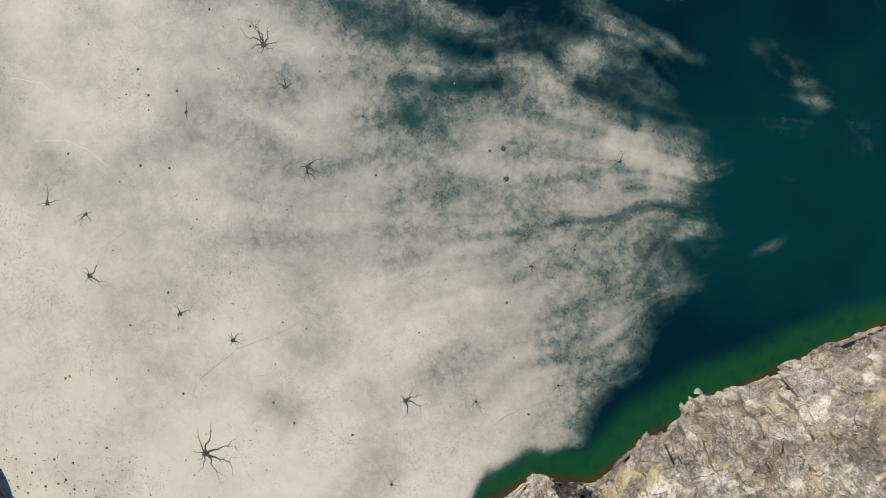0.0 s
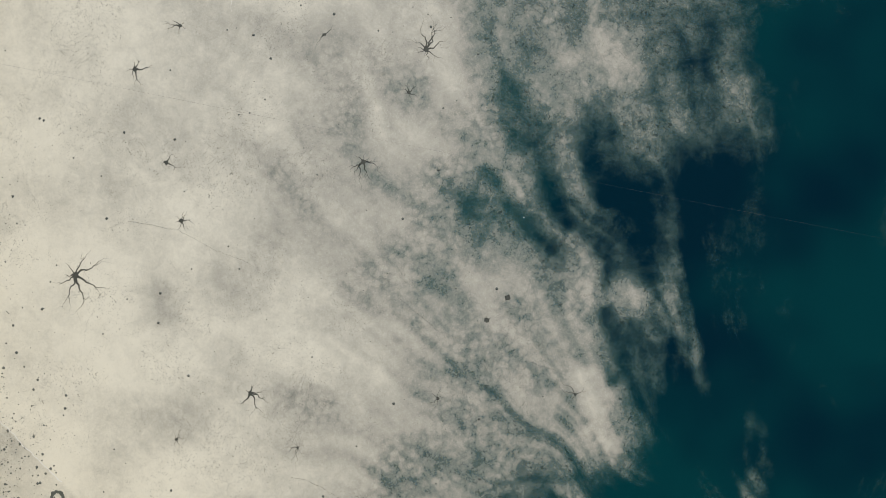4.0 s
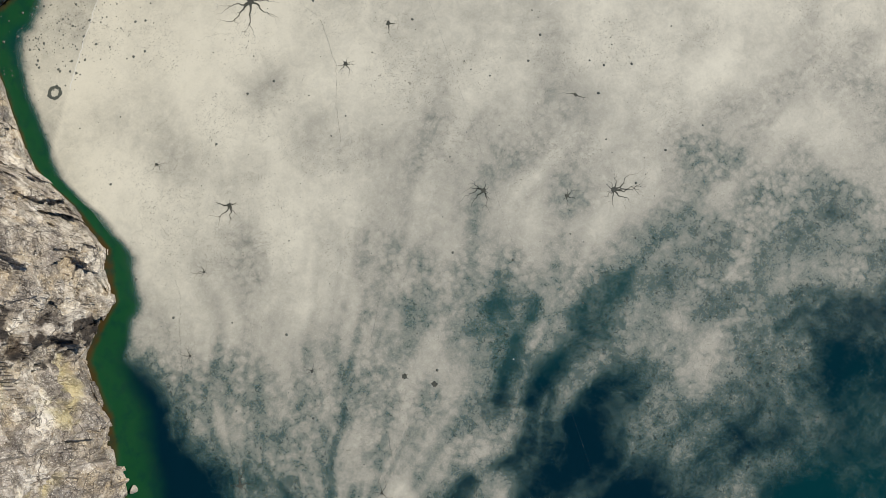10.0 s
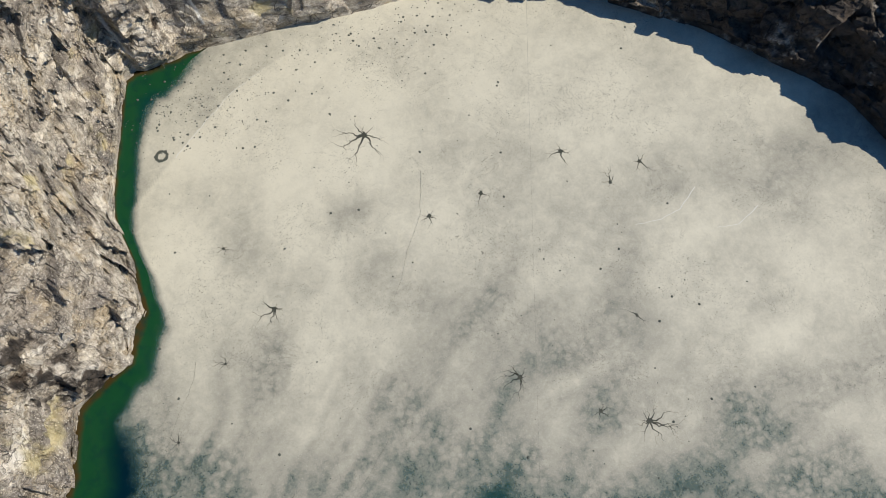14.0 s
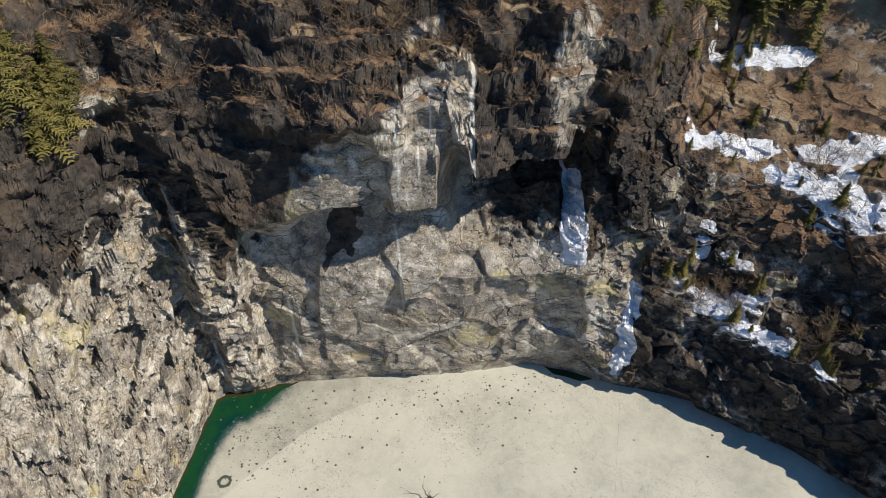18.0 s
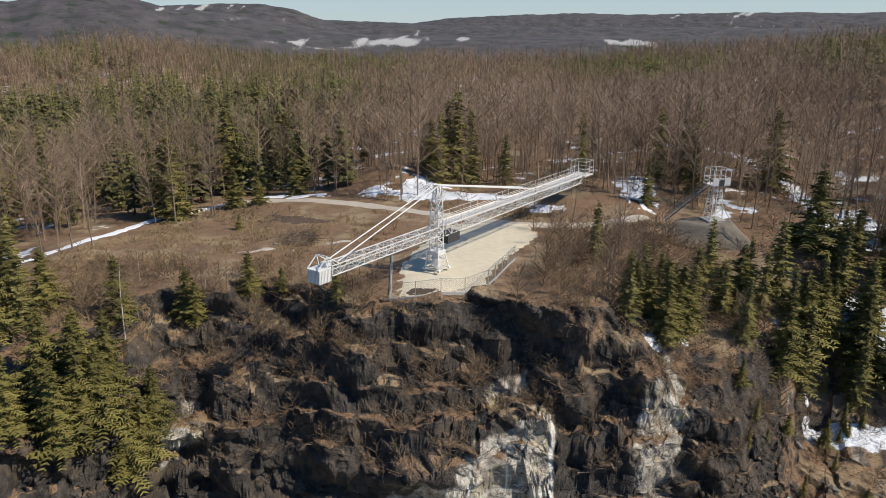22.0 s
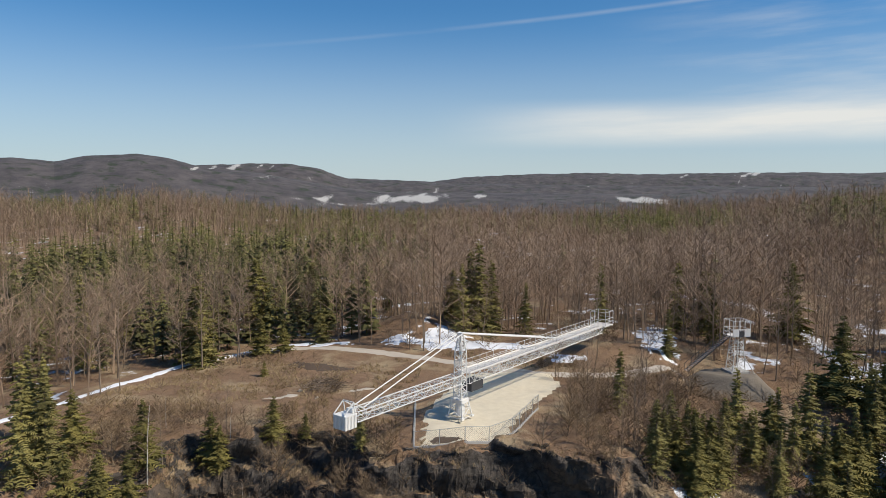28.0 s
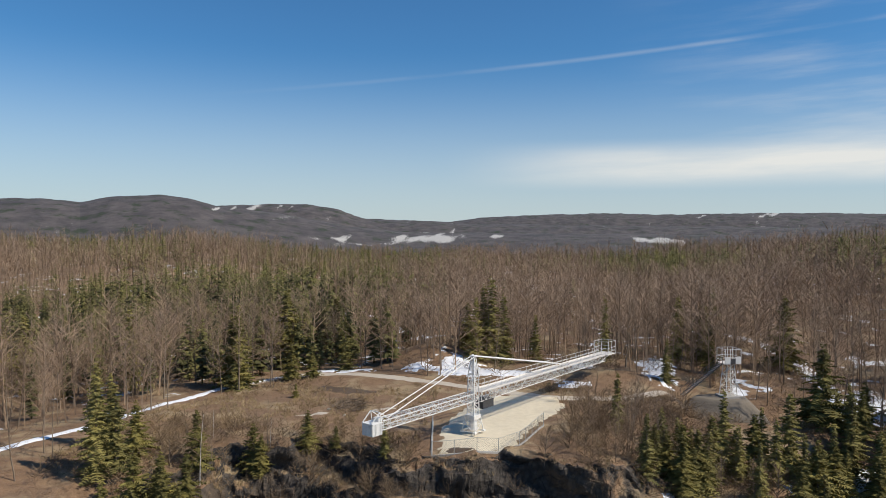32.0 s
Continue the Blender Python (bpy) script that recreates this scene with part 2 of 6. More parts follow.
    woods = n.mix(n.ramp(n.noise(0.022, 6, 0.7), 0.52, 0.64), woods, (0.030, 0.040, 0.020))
    rock = n.mix(n.ramp(n.math("ADD", kind[0], n.math("MULTIPLY", n.math("SUBTRACT", mid, 0.5), 0.9)), 0.3, 0.7), dark, pale)
    col = n.mix(n.ramp(n.math("ADD", kind[1], n.math("MULTIPLY", n.math("SUBTRACT", mid, 0.5), 0.8)), 0.35, 0.65), rock, soil)
    col = n.mix(n.math("MULTIPLY", n.attr("drip"), n.ramp(fine, 0.3, 0.55)), col, (0.84, 0.83, 0.79))
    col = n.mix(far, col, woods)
    snow = n.ramp(n.math("ADD", kind[2], n.math("MULTIPLY", n.math("SUBTRACT", n.noise(0.30, 5, 0.55), 0.5), 1.1)), 0.46, 0.53)
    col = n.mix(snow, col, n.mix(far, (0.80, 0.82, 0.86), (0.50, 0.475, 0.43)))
    n.put(b.inputs["Base Color"], col)
    n.put(b.inputs["Roughness"], n.ramp(snow, 0, 1, 0.88, 0.6))
    n.bump(b, n.math("ADD", n.math("MULTIPLY", fine, n.ramp(snow, 0, 1, 1.0, 0.15)), n.math("SUBTRACT", n.math("MULTIPLY", n.noise(2.2, 5, 0.6), 0.5), n.math("MULTIPLY", lines, 0.7))), 0.10)


M_TERRAIN = material("quarry_rock_and_soil", m_terrain)


def m_water(n, b):
    depth = n.attr("depth")
    wob = n.math("ADD", depth, n.math("MULTIPLY", n.math("SUBTRACT", n.noise(0.5, 5), 0.5), 1.0))
    col = n.mix(n.ramp(wob, 0.15, 1.0), (0.050, 0.034, 0.011), (0.008, 0.058, 0.022))
    col = n.mix(n.ramp(n.noise(0.8, 4), 0.45, 0.7, 0.0, 0.6), col, (0.004, 0.035, 0.026))
    deep = n.mix(n.ramp(n.noise(0.03, 3), 0.40, 0.62), (0.001, 0.032, 0.036), (0.0006, 0.013, 0.022))
    col = n.mix(n.ramp(wob, 2.2, 5.5), col, deep)
    n.put(b.inputs["Base Color"], col)
    b.inputs["IOR"].default_value = 1.33
    b.inputs["Specular IOR Level"].default_value = 0.25
    n.bump(b, n.noise(2.0, 3), 0.004)


M_WATER = material("deep_teal_water", m_water, 0.06)


def m_ice(n, b):
    cover = n.attr("cover")
    mott = n.noise(0.75, 7, 0.66, distort=0.5)
    fine = n.noise(3.4, 6, 0.75)
    k = n.math("ADD", cover, n.math("MULTIPLY", n.math("SUBTRACT", mott, 0.5), 0.66))
    k = n.math("ADD", k, n.math("MULTIPLY", n.math("SUBTRACT", fine, 0.5), 0.42))
    # granules of pale ice with grey seams between them where the sheet is rotting
    bent = n.nt.nodes.new("ShaderNodeVectorMath")
    bent.operation = "MULTIPLY_ADD"
    shove = n.nt.nodes.new("ShaderNodeTexNoise")
    shove.inputs["Scale"].default_value, shove.inputs["Detail"].default_value = 1.3, 3
    n.nt.links.new(n.co, shove.inputs["Vector"])
    n.nt.links.new(shove.outputs["Color"], bent.inputs[0])
    bent.inputs[1].default_value = (0.9, 0.9, 0.0)
    n.nt.links.new(n.co, bent.inputs[2])
    grain = n.ramp(n.voronoi(1.25, vec=bent.outputs[0]), 0.28, 0.62)
    rot = n.math("MULTIPLY", n.math("MULTIPLY", n.ramp(cover, 1.15, 0.85), n.ramp(cover, 0.35, 0.6)), n.ramp(n.noise(0.10, 3), 0.40, 0.58, 0.15, 1.0))
    k = n.math("SUBTRACT", k, n.math("MULTIPLY", n.math("MULTIPLY", grain, rot), 0.15))
    opaque = n.ramp(k, -0.12, 0.80)
    col = n.mix(n.ramp(k, 0.1, 0.75), (0.070, 0.160, 0.145), (0.32, 0.312, 0.262))
    col = n.mix(n.ramp(k, 0.6, 1.55), col, (0.62, 0.596, 0.487))
    # curled dark flecks that flock together
    herd = n.ramp(n.noise(0.105, 5, 0.68, distort=0.5), 0.45, 0.62)
    curl = n.ramp(n.noise(2.1, 4, 0.62, distort=2.2), 0.60, 0.68)
    fleck = n.ramp(n.noise(5.0, 3, 0.7, distort=0.8), 0.60, 0.68)
    col = n.mix(n.math("MULTIPLY", n.math("MAXIMUM", curl, fleck), n.math("ADD", n.math("MULTIPLY", herd, 0.75), 0.10)), col, (0.150, 0.150, 0.122))
    col = n.mix(n.ramp(n.noise(6.5, 4, 0.8), 0.54, 0.66, 0.0, 0.22), col, (0.70, 0.68, 0.58))
    # dark slits where the ice is thinnest
    slit = n.math("MULTIPLY", n.ramp(n.noise(2.0, 3, 0.55, distort=1.2), 0.60, 0.65), n.math("MULTIPLY", n.ramp(cover, 0.62, 0.35), n.ramp(cover, -0.1, 0.12)))
    col = n.mix(n.math("MULTIPLY", slit, 0.8), col, (0.018, 0.040, 0.036))
    vein = n.ramp(n.math("ABSOLUTE", n.math("SUBTRACT", n.noise(0.30, 6, 0.6, distort=1.2), 0.5)), 0.009, 0.0)
    col = n.mix(n.math("MULTIPLY", vein, n.math("MULTIPLY", n.ramp(n.noise(0.1, 2), 0.5, 0.6), 0.4)), col, (0.13, 0.13, 0.11))
    n.put(b.inputs["Base Color"], col)
    b.inputs["Roughness"].default_value = 0.55
    b.inputs["Specular IOR Level"].default_value = 0.2
    n.put(b.inputs["Alpha"], n.math("MAXIMUM", n.math("MULTIPLY", opaque, 0.98), n.math("MULTIPLY", slit, 0.45)))
    n.bump(b, mott, 0.02)


M_ICE = material("grey_rotting_ice", m_ice)


def plain(name, lo, hi, scale=3.0, rough=0.8, bump=0.02, metal=0.0, rnd=0.0):
    def build(n, b):
        col = n.mix(n.math("ADD", n.math("MULTIPLY", n.noise(scale, 5), 0.7), n.math("MULTIPLY", n.noise(scale * 7, 4), 0.3)), lo, hi)
        if rnd:
            col = n.mix(n.math("MULTIPLY", n.random(), rnd), col, tuple(c * 0.45 for c in hi))
        n.put(b.inputs["Base Color"], col)
        n.bump(b, n.noise(scale * 4, 4), bump)
    return material(name, build, rough, metal)


def leafy(name, lo, hi, island=0.6):
    def build(n, b):
        f = n.math("ADD", n.math("MULTIPLY", n.island(), 0.35), n.math("MULTIPLY", n.random(), 0.35))
        f = n.math("ADD", f, n.ramp(n.noise(0.19, 1), 0.3, 0.7, -0.15, 0.45), True)
        n.put(b.inputs["Base Color"], n.mix(f, lo, hi))
        b.inputs["Specular IOR Level"].default_value = 0.2
    return material(name, build, 0.75)


M_BARK = leafy("grey_bark", (0.13, 0.096, 0.070), (0.31, 0.245, 0.18))
M_TWIG = leafy("bare_twigs", (0.125, 0.085, 0.058), (0.44, 0.315, 0.215))
M_BIRCH = plain("white_birch_bark", (0.42, 0.38, 0.33), (0.62, 0.58, 0.52), 2.0)
M_PINE = leafy("conifer_needles", (0.098, 0.088, 0.032), (0.35, 0.296, 0.092))
M_PINE_Y = leafy("pine_needles_olive", (0.078, 0.071, 0.022), (0.27, 0.226, 0.064))
M_FIR = leafy("fir_needles_dark", (0.048, 0.048, 0.019), (0.205, 0.180, 0.060))
M_GRASS = leafy("dry_straw_grass", (0.22, 0.15, 0.08), (0.50, 0.38, 0.22))
M_DRY = leafy("dry_brown_leaves", (0.13, 0.09, 0.055), (0.36, 0.25, 0.15))
M_WHITE = plain("white_painted_steel", (0.66, 0.64, 0.60), (0.82, 0.81, 0.78), 1.5, 0.5, 0.003)
M_DECK = plain("white_grating_deck", (0.66, 0.62, 0.57), (0.84, 0.80, 0.75), 4.0, 0.6, 0.003)
M_GALV = plain("galvanised_steel", (0.42, 0.43, 0.43), (0.60, 0.61, 0.61), 2.0, 0.45, 0.003, 0.5)
M_DARKBOX = plain("dark_shed_paint", (0.035, 0.035, 0.038), (0.07, 0.07, 0.07), 3.0, 0.6)
M_GRAVEL = plain("pale_gravel", (0.50, 0.43, 0.31), (0.76, 0.68, 0.52), 1.2, 0.9, 0.03)
M_ROAD = plain("sandy_track", (0.36, 0.30, 0.23), (0.58, 0.52, 0.44), 0.9, 0.9, 0.03)
M_SNOW = plain("old_snow", (0.74, 0.76, 0.80), (0.86, 0.87, 0.90), 1.0, 0.6, 0.04)
M_STONE = plain("grey_boulder", (0.10, 0.088, 0.074), (0.28, 0.25, 0.215), 2.5, 0.9, 0.10, rnd=0.7)
M_PALESTONE = plain("pale_boulder", (0.28, 0.25, 0.20), (0.62, 0.57, 0.48), 2.5, 0.9, 0.12)
M_ICEDARK = plain("thin_dark_ice", (0.050, 0.060, 0.050), (0.10, 0.11, 0.092), 2.0, 0.5, 0.0)
M_ICEPALE = plain("pale_crack_ice", (0.50, 0.50, 0.46), (0.68, 0.68, 0.64), 2.0, 0.5, 0.0)
M_WIRE = plain("wire", (0.06, 0.06, 0.06), (0.12, 0.12, 0.12), 2.0, 0.7, 0.0)
M_CONC = plain("concrete", (0.30, 0.29, 0.27), (0.46, 0.44, 0.41), 1.5, 0.9, 0.01)


# ---------------------------------------------------------------- mesh helpers
def mesh_of(name, verts, quads=None, tris=None, mat=None, shade=False):
    """A mesh from arrays of corners, four-sided and three-sided faces."""
    me = bpy.data.meshes.new(name)
    verts = np.asarray(verts, np.float32).reshape(-1, 3)
    quads = np.zeros((0, 4), np.int32) if quads is None or len(quads) == 0 else np.asarray(quads, np.int32)
    tris = np.zeros((0, 3), np.int32) if tris is None or len(tris) == 0 else np.asarray(tris, np.int32)
    me.vertices.add(len(verts))
    me.vertices.foreach_set("co", verts.ravel())
    me.loops.add(quads.size + tris.size)
    me.loops.foreach_set("vertex_index", np.concatenate([quads.ravel(), tris.ravel()]))
    me.polygons.add(len(quads) + len(tris))
    start = np.concatenate([np.arange(len(quads)) * 4, quads.size + np.arange(len(tris)) * 3])
    me.polygons.foreach_set("loop_start", start.astype(np.int32))
    me.update(calc_edges=True)
    me.polygons.foreach_set("use_smooth", np.full(len(start), shade))
    if mat:
        me.materials.append(mat)
    return me


class Build:
    """Gathers prisms and boxes into one mesh."""

    def __init__(self):
        self.v, self.q, self.t, self.n = [], [], [], 0

    def add(self, v, q=(), t=()):
        v = np.asarray(v, float).reshape(-1, 3)
        if len(q):
            self.q.append(np.asarray(q) + self.n)
        if len(t):
            self.t.append(np.asarray(t) + self.n)
        self.v.append(v)
        self.n += len(v)
        return self

    def rod(self, a, b, ra, rb=None, sides=4, spin=0.0):
        a, b = np.asarray(a, float), np.asarray(b, float)
        rb = ra if rb is None else rb
        d = b - a
        d = d / (np.linalg.norm(d) + 1e-9)
        u = np.cross(d, (0, 0, 1) if abs(d[2]) < 0.9 else (1, 0, 0))
        u /= np.linalg.norm(u)
        w = np.cross(d, u)
        ang = np.arange(sides) * 2 * math.pi / sides + math.pi / sides + spin
        ring = np.cos(ang)[:, None] * u + np.sin(ang)[:, None] * w
        v = np.concatenate([a + ring * ra, b + ring * rb])
        i = np.arange(sides)
        j = (i + 1) % sides
        self.add(v, np.stack([i, j, j + sides, i + sides], 1))
        if sides == 4:
            self.q.append(np.array([[3, 2, 1, 0], [4, 5, 6, 7]]) + self.n - 8)
        return self

    def twig(self, a, b, r, side):
        """A tapering three-sided sliver."""
        return self.add([a + side * r, a - side * r, b], t=[[0, 1, 2]])

    def box(self, c, size, turn=0.0):
        c, s = np.asarray(c, float), np.asarray(size, float) / 2
        v = np.array([[x, y, z] for z in (-1, 1) for y in (-1, 1) for x in (-1, 1)]) * s
        ct, st = math.cos(turn), math.sin(turn)
        v = np.stack([v[:, 0] * ct - v[:, 1] * st, v[:, 0] * st + v[:, 1] * ct, v[:, 2]], 1) + c
        return self.add(v, [[0, 2, 3, 1], [4, 5, 7, 6], [0, 1, 5, 4], [2, 6, 7, 3], [0, 4, 6, 2], [1, 3, 7, 5]])

    def mesh(self, name, mat, shade=False):
        q = np.concatenate(self.q) if self.q else None
        t = np.concatenate(self.t) if self.t else None
        return mesh_of(name, np.concatenate(self.v), q, t, mat, shade)


def part(name, data, parent, label=""):
    ob = new(name, data)
    ob.parent = parent
    if label:
        tagged(ob, label)
    return ob


def thing(name, at, label, category, group="", turn=0.0):
    ob = new(name)
    ob.empty_display_size = 0.2
    ob.matrix_basis = pose(*at, 0, 0, turn)
    return tagged(ob, label, category, group)


# ---------------------------------------------------------------- the lie of the land
CENTRE = np.array([5.0, 0.0])
# key columns round the pit: water's edge (x, y), then setback and height at seven levels of the wall
COLUMNS = [
    ((-60.0, -30.0), (0.5, 3), (2, 10), (4, 18), (7, 26), (10, 34), (13, 40), (17, 46)),
    ((-46.3, -5.7), (0.8, 3), (3, 8), (6, 15), (9, 22), (11, 31), (14, 39), (18, 45)),
    ((-42.4, 0.5), (0.8, 3), (3, 8), (6, 15), (9, 22), (11, 31), (14, 39), (18, 45)),
    ((-36.7, 10.5), (0.8, 3), (3, 8), (6, 15), (9, 22), (11, 31), (14, 39), (18, 45)),
    ((-33.2, 19.0), (0.6, 3), (3, 8), (6, 15), (9, 22), (11, 31), (14, 39), (18, 45)),
    ((-31.8, 25.6), (0.3, 3), (1.5, 8), (5, 15), (8, 22), (10, 31), (13, 39), (17, 45)),
    ((-26.2, 29.0), (0.5, 3), (3, 7), (7, 15), (10, 22), (13, 31), (16, 39), (20, 45)),
    ((-23.7, 34.0), (0.8, 3), (3, 8), (6, 15), (9, 22), (12, 31), (15, 39), (19, 45)),
    ((-24.2, 40.0), (0.8, 3), (3, 8), (6, 15), (9, 22), (11, 31), (14, 39), (17, 45)),
    ((-25.6, 46.0), (0.8, 3), (2.5, 8), (5, 15), (7, 22), (9, 31), (12, 39), (15, 45)),
    ((-23.6, 55.5), (0.8, 3), (2.5, 8), (4.5, 15), (6, 22), (8, 31), (10, 38), (13, 44)),
    ((-21.8, 62.8), (0.8, 3), (1.6, 8), (2.5, 15), (3.5, 22), (5, 31), (7.5, 39), (12, 44)),
    ((-20.3, 63.6), (1.6, 3), (2.6, 8), (3.0, 15), (3.6, 24), (4.6, 31), (6.5, 38), (12, 44)),
    ((-19.3, 63.3), (-0.6, 3), (-0.4, 8), (0.0, 15), (0.6, 25), (4, 31), (5.5, 38), (11.5, 44)),
    ((-15.8, 64.0), (-0.4, 3), (0.0, 8), (0.5, 15), (1.2, 24), (3.4, 30), (4.5, 38), (11, 44.5)),
    ((-14.3, 64.6), (1.4, 3), (3.0, 8), (3.6, 14), (5.2, 20), (2.8, 25), (4.5, 38), (11, 45)),
    ((-9.8, 64.4), (0.4, 4), (1.2, 9), (2.5, 14), (6.2, 20.5), (2.4, 25.5), (4.5, 38), (12, 46)),
    ((-5.5, 64.5), (0.3, 4), (0.8, 9), (1.8, 15), (7.6, 23.5), (2.2, 27.2), (3.4, 34), (11, 45)),
    ((-3.0, 64.6), (0.3, 4), (0.9, 9), (1.5, 15), (6.8, 23.5), (2.0, 27), (3.4, 37), (10, 44)),
    ((3.0, 64.6), (0.3, 4), (0.8, 9), (1.6, 15.5), (6.6, 23), (1.8, 27), (3.4, 38), (10, 44)),
    ((6.6, 64.4), (0.3, 4), (0.8, 9), (1.8, 16), (7.0, 22.5), (1.7, 27.3), (3.6, 38), (10, 44)),
    ((9.0, 64.3), (0.3, 4), (0.7, 9), (1.5, 16), (9.5, 20.0), (13.0, 26), (2.6, 31.0), (10, 44)),
    ((17.5, 65.1), (0.4, 4), (0.8, 9), (1.2, 16), (8.0, 20.5), (13.0, 26.5), (2.8, 31.5), (9, 43.5)),
    ((22.5, 63.8), (0.4, 4), (0.9, 9), (1.6, 15), (4.2, 22), (6.0, 28), (6.0, 33.5), (11, 40)),
    ((27.0, 61.6), (0.6, 3), (2.6, 9), (5, 14), (7.0, 19), (8.5, 25), (11, 30), (16, 35)),
    ((30.2, 60.7), (0.6, 3), (1.2, 8), (3, 13), (7, 15), (10, 22), (12.5, 26), (20, 30)),
    ((37.4, 57.2), (0.8, 3), (1.8, 8.5), (3, 11.5), (9, 14.5), (12.5, 21), (14.5, 24), (24, 28)),
    ((43.0, 53.0), (0.8, 3), (1.8, 8.5), (3, 11), (10, 14), (13, 20), (15.5, 23), (26, 26.5)),
    ((53.4, 43.5), (0.8, 3), (1.8, 7.5), (3, 10), (9, 13), (13, 18), (16, 21), (28, 24.5)),
    ((59.5, 36.5), (0.8, 2.5), (1.8, 6.5), (4, 9), (9, 12), (14, 15), (19, 19), (27, 23)),
    ((63.5, 22.0), (0.8, 2), (2, 4), (4, 6), (9, 9), (14, 13), (19, 17), (27, 22)),
    ((64.0, 0.0), (0.8, 2), (2, 4), (4, 6), (9, 9), (14, 13), (19, 17), (27, 22)),
    ((56.0, -35.0), (0.8, 2), (2, 4), (4, 6), (9, 9), (14, 13), (19, 17), (27, 22)),
    ((5.0, -62.0), (0.8, 3), (2, 8), (4, 14), (6, 20), (8, 27), (10, 33), (14, 40)),
]


def bearing(x, y):
    """Degrees round the pit, clockwise from north."""
    return np.degrees(np.arctan2(x - CENTRE[0], y - CENTRE[1]))


KA = np.array([bearing(*k[0]) for k in COLUMNS])
KR = np.array([math.dist(k[0], CENTRE) for k in COLUMNS])
KP = np.array([k[1:] for k in COLUMNS])
order = np.argsort(KA)
KA, KR, KP = KA[order], KR[order], KP[order]
KA = np.concatenate([KA[-1:] - 360, KA, KA[:1] + 360])
KR, KP = np.concatenate([KR[-1:], KR, KR[:1]]), np.concatenate([KP[-1:], KP, KP[:1]])

# skylines of the far hills: bearing from the camera's end, elevation in degrees
NEAR_HILL = np.array([(-60, 1.0), (-45, 1.7), (-36, 2.2), (-33.5, 2.0), (-31.5, 2.45), (-28.0, 2.7), (-26, 2.5), (-23.5, 1.85), (-19, 1.4), (-14, 0.5), (-9, 0.0), (60, 0.0)])
SKI_HILL = np.array([(-60, 1.2), (-26, 1.8), (-23, 2.0), (-20, 2.15), (-17, 2.2), (-14.5, 1.8), (-12.3, 1.05), (-11.0, 0.95), (-8.0, 1.0), (-5.0, 0.75), (60, 0.4)])
FAR_RIDGE = np.array([(-60, 0.8), (-12, 1.1), (-5.5, 0.9), (-2.8, 1.25), (1.0, 1.5), (4.5, 1.6), (8.0, 1.68), (11, 1.55), (13.5, 1.58), (18, 1.68), (22, 1.66), (26, 1.58), (32, 1.66), (60, 1.6)])


def plateau(x, y):
    """Height of the ground round the pit, out to the far hills."""
    x, y = np.asarray(x, float), np.asarray(y, float)
    p = np.stack([x, y, 0 * x], -1).reshape(-1, 3)
    sh = x.shape
    n1 = fbm(p / 60.0, 3, 11).reshape(sh)
    n2 = fbm(p / 9.0, 3, 15).reshape(sh)
    big = fbm(p / 260.0, 3, 31).reshape(sh)
    flat = np.exp(-(((x - 2) / 26) ** 2 + ((y - 95) / 22) ** 2))
    z = 49.9 + (1 - flat) * (n1 * 1.3 + n2 * 0.35)
    z = z - 5.0 * smooth(14, 26, x) * smooth(104, 92, y) - 18.0 * smooth(30, 60, x) * smooth(100, 62, y) - 4.0 * smooth(26, 31, x) * smooth(124, 106, y) * smooth(100, 104, y)
    z = z + 3.8 * np.exp(-(((x + 13) / 9) ** 2 + ((y - 131) / 8) ** 2)) + 2.2 * np.exp(-(((x - 22) / 9) ** 2 + ((y - 126) / 9) ** 2))
    z = z - 3.0 * smooth(-42, -75, x) * smooth(60, 100, y)
    d = np.hypot(x - 2, y - 5)
    az = np.degrees(np.arctan2(x - 2, y - 5))
    z = z + smooth(130, 420, d) * (big * 6.0) + 17 * smooth(120, 380, d) * smooth(6, 28, az) + 2 * smooth(150, 420, d) + 11 * smooth(150, 400, d) * smooth(-13, -27, az)
    low = -12.0 + big * 6
    z = z + (low - z) * smooth(520, 1500, d)
    for table, r, w in ((NEAR_HILL, 2000.0, 620.0), (SKI_HILL, 3000.0, 700.0), (FAR_RIDGE, 4300.0, 900.0)):
        e = np.interp(az, table[:, 0], table[:, 1])
        top = 75 + np.tan(np.radians(e)) * r
        k = np.exp(-(((d - r) / w) ** 2) * 1.6)
        z = np.maximum(z, low + (top - low) * k)
    z = z + smooth(1500, 2300, d) * fbm(p / 45.0, 2, 77).reshape(sh) * 3.0
    return z


# where the pale marble gives way to the dark rock above: bearing, height; the dip at the cave also paints its shade
PALE_TOP = np.array([(-84, 28), (-60, 31), (-45, 33), (-34, 31), (-30, 26), (-27, 27), (-24, 28.5), (-22.5, 28), (-21.6, 24), (-21.12, 30.5), (-18.75, 21.3), (-14.56, 24.3), (-11.31, 28.5), (-8.09, 33.4), (-5.21, 37.0), (-2.44, 40.1), (1.1, 41.3), (3.7, 41.2), (4.1, 38.0), (4.5, 21.0), (10.82, 20.5), (14.36, 17.3), (17.27, 19.3)])


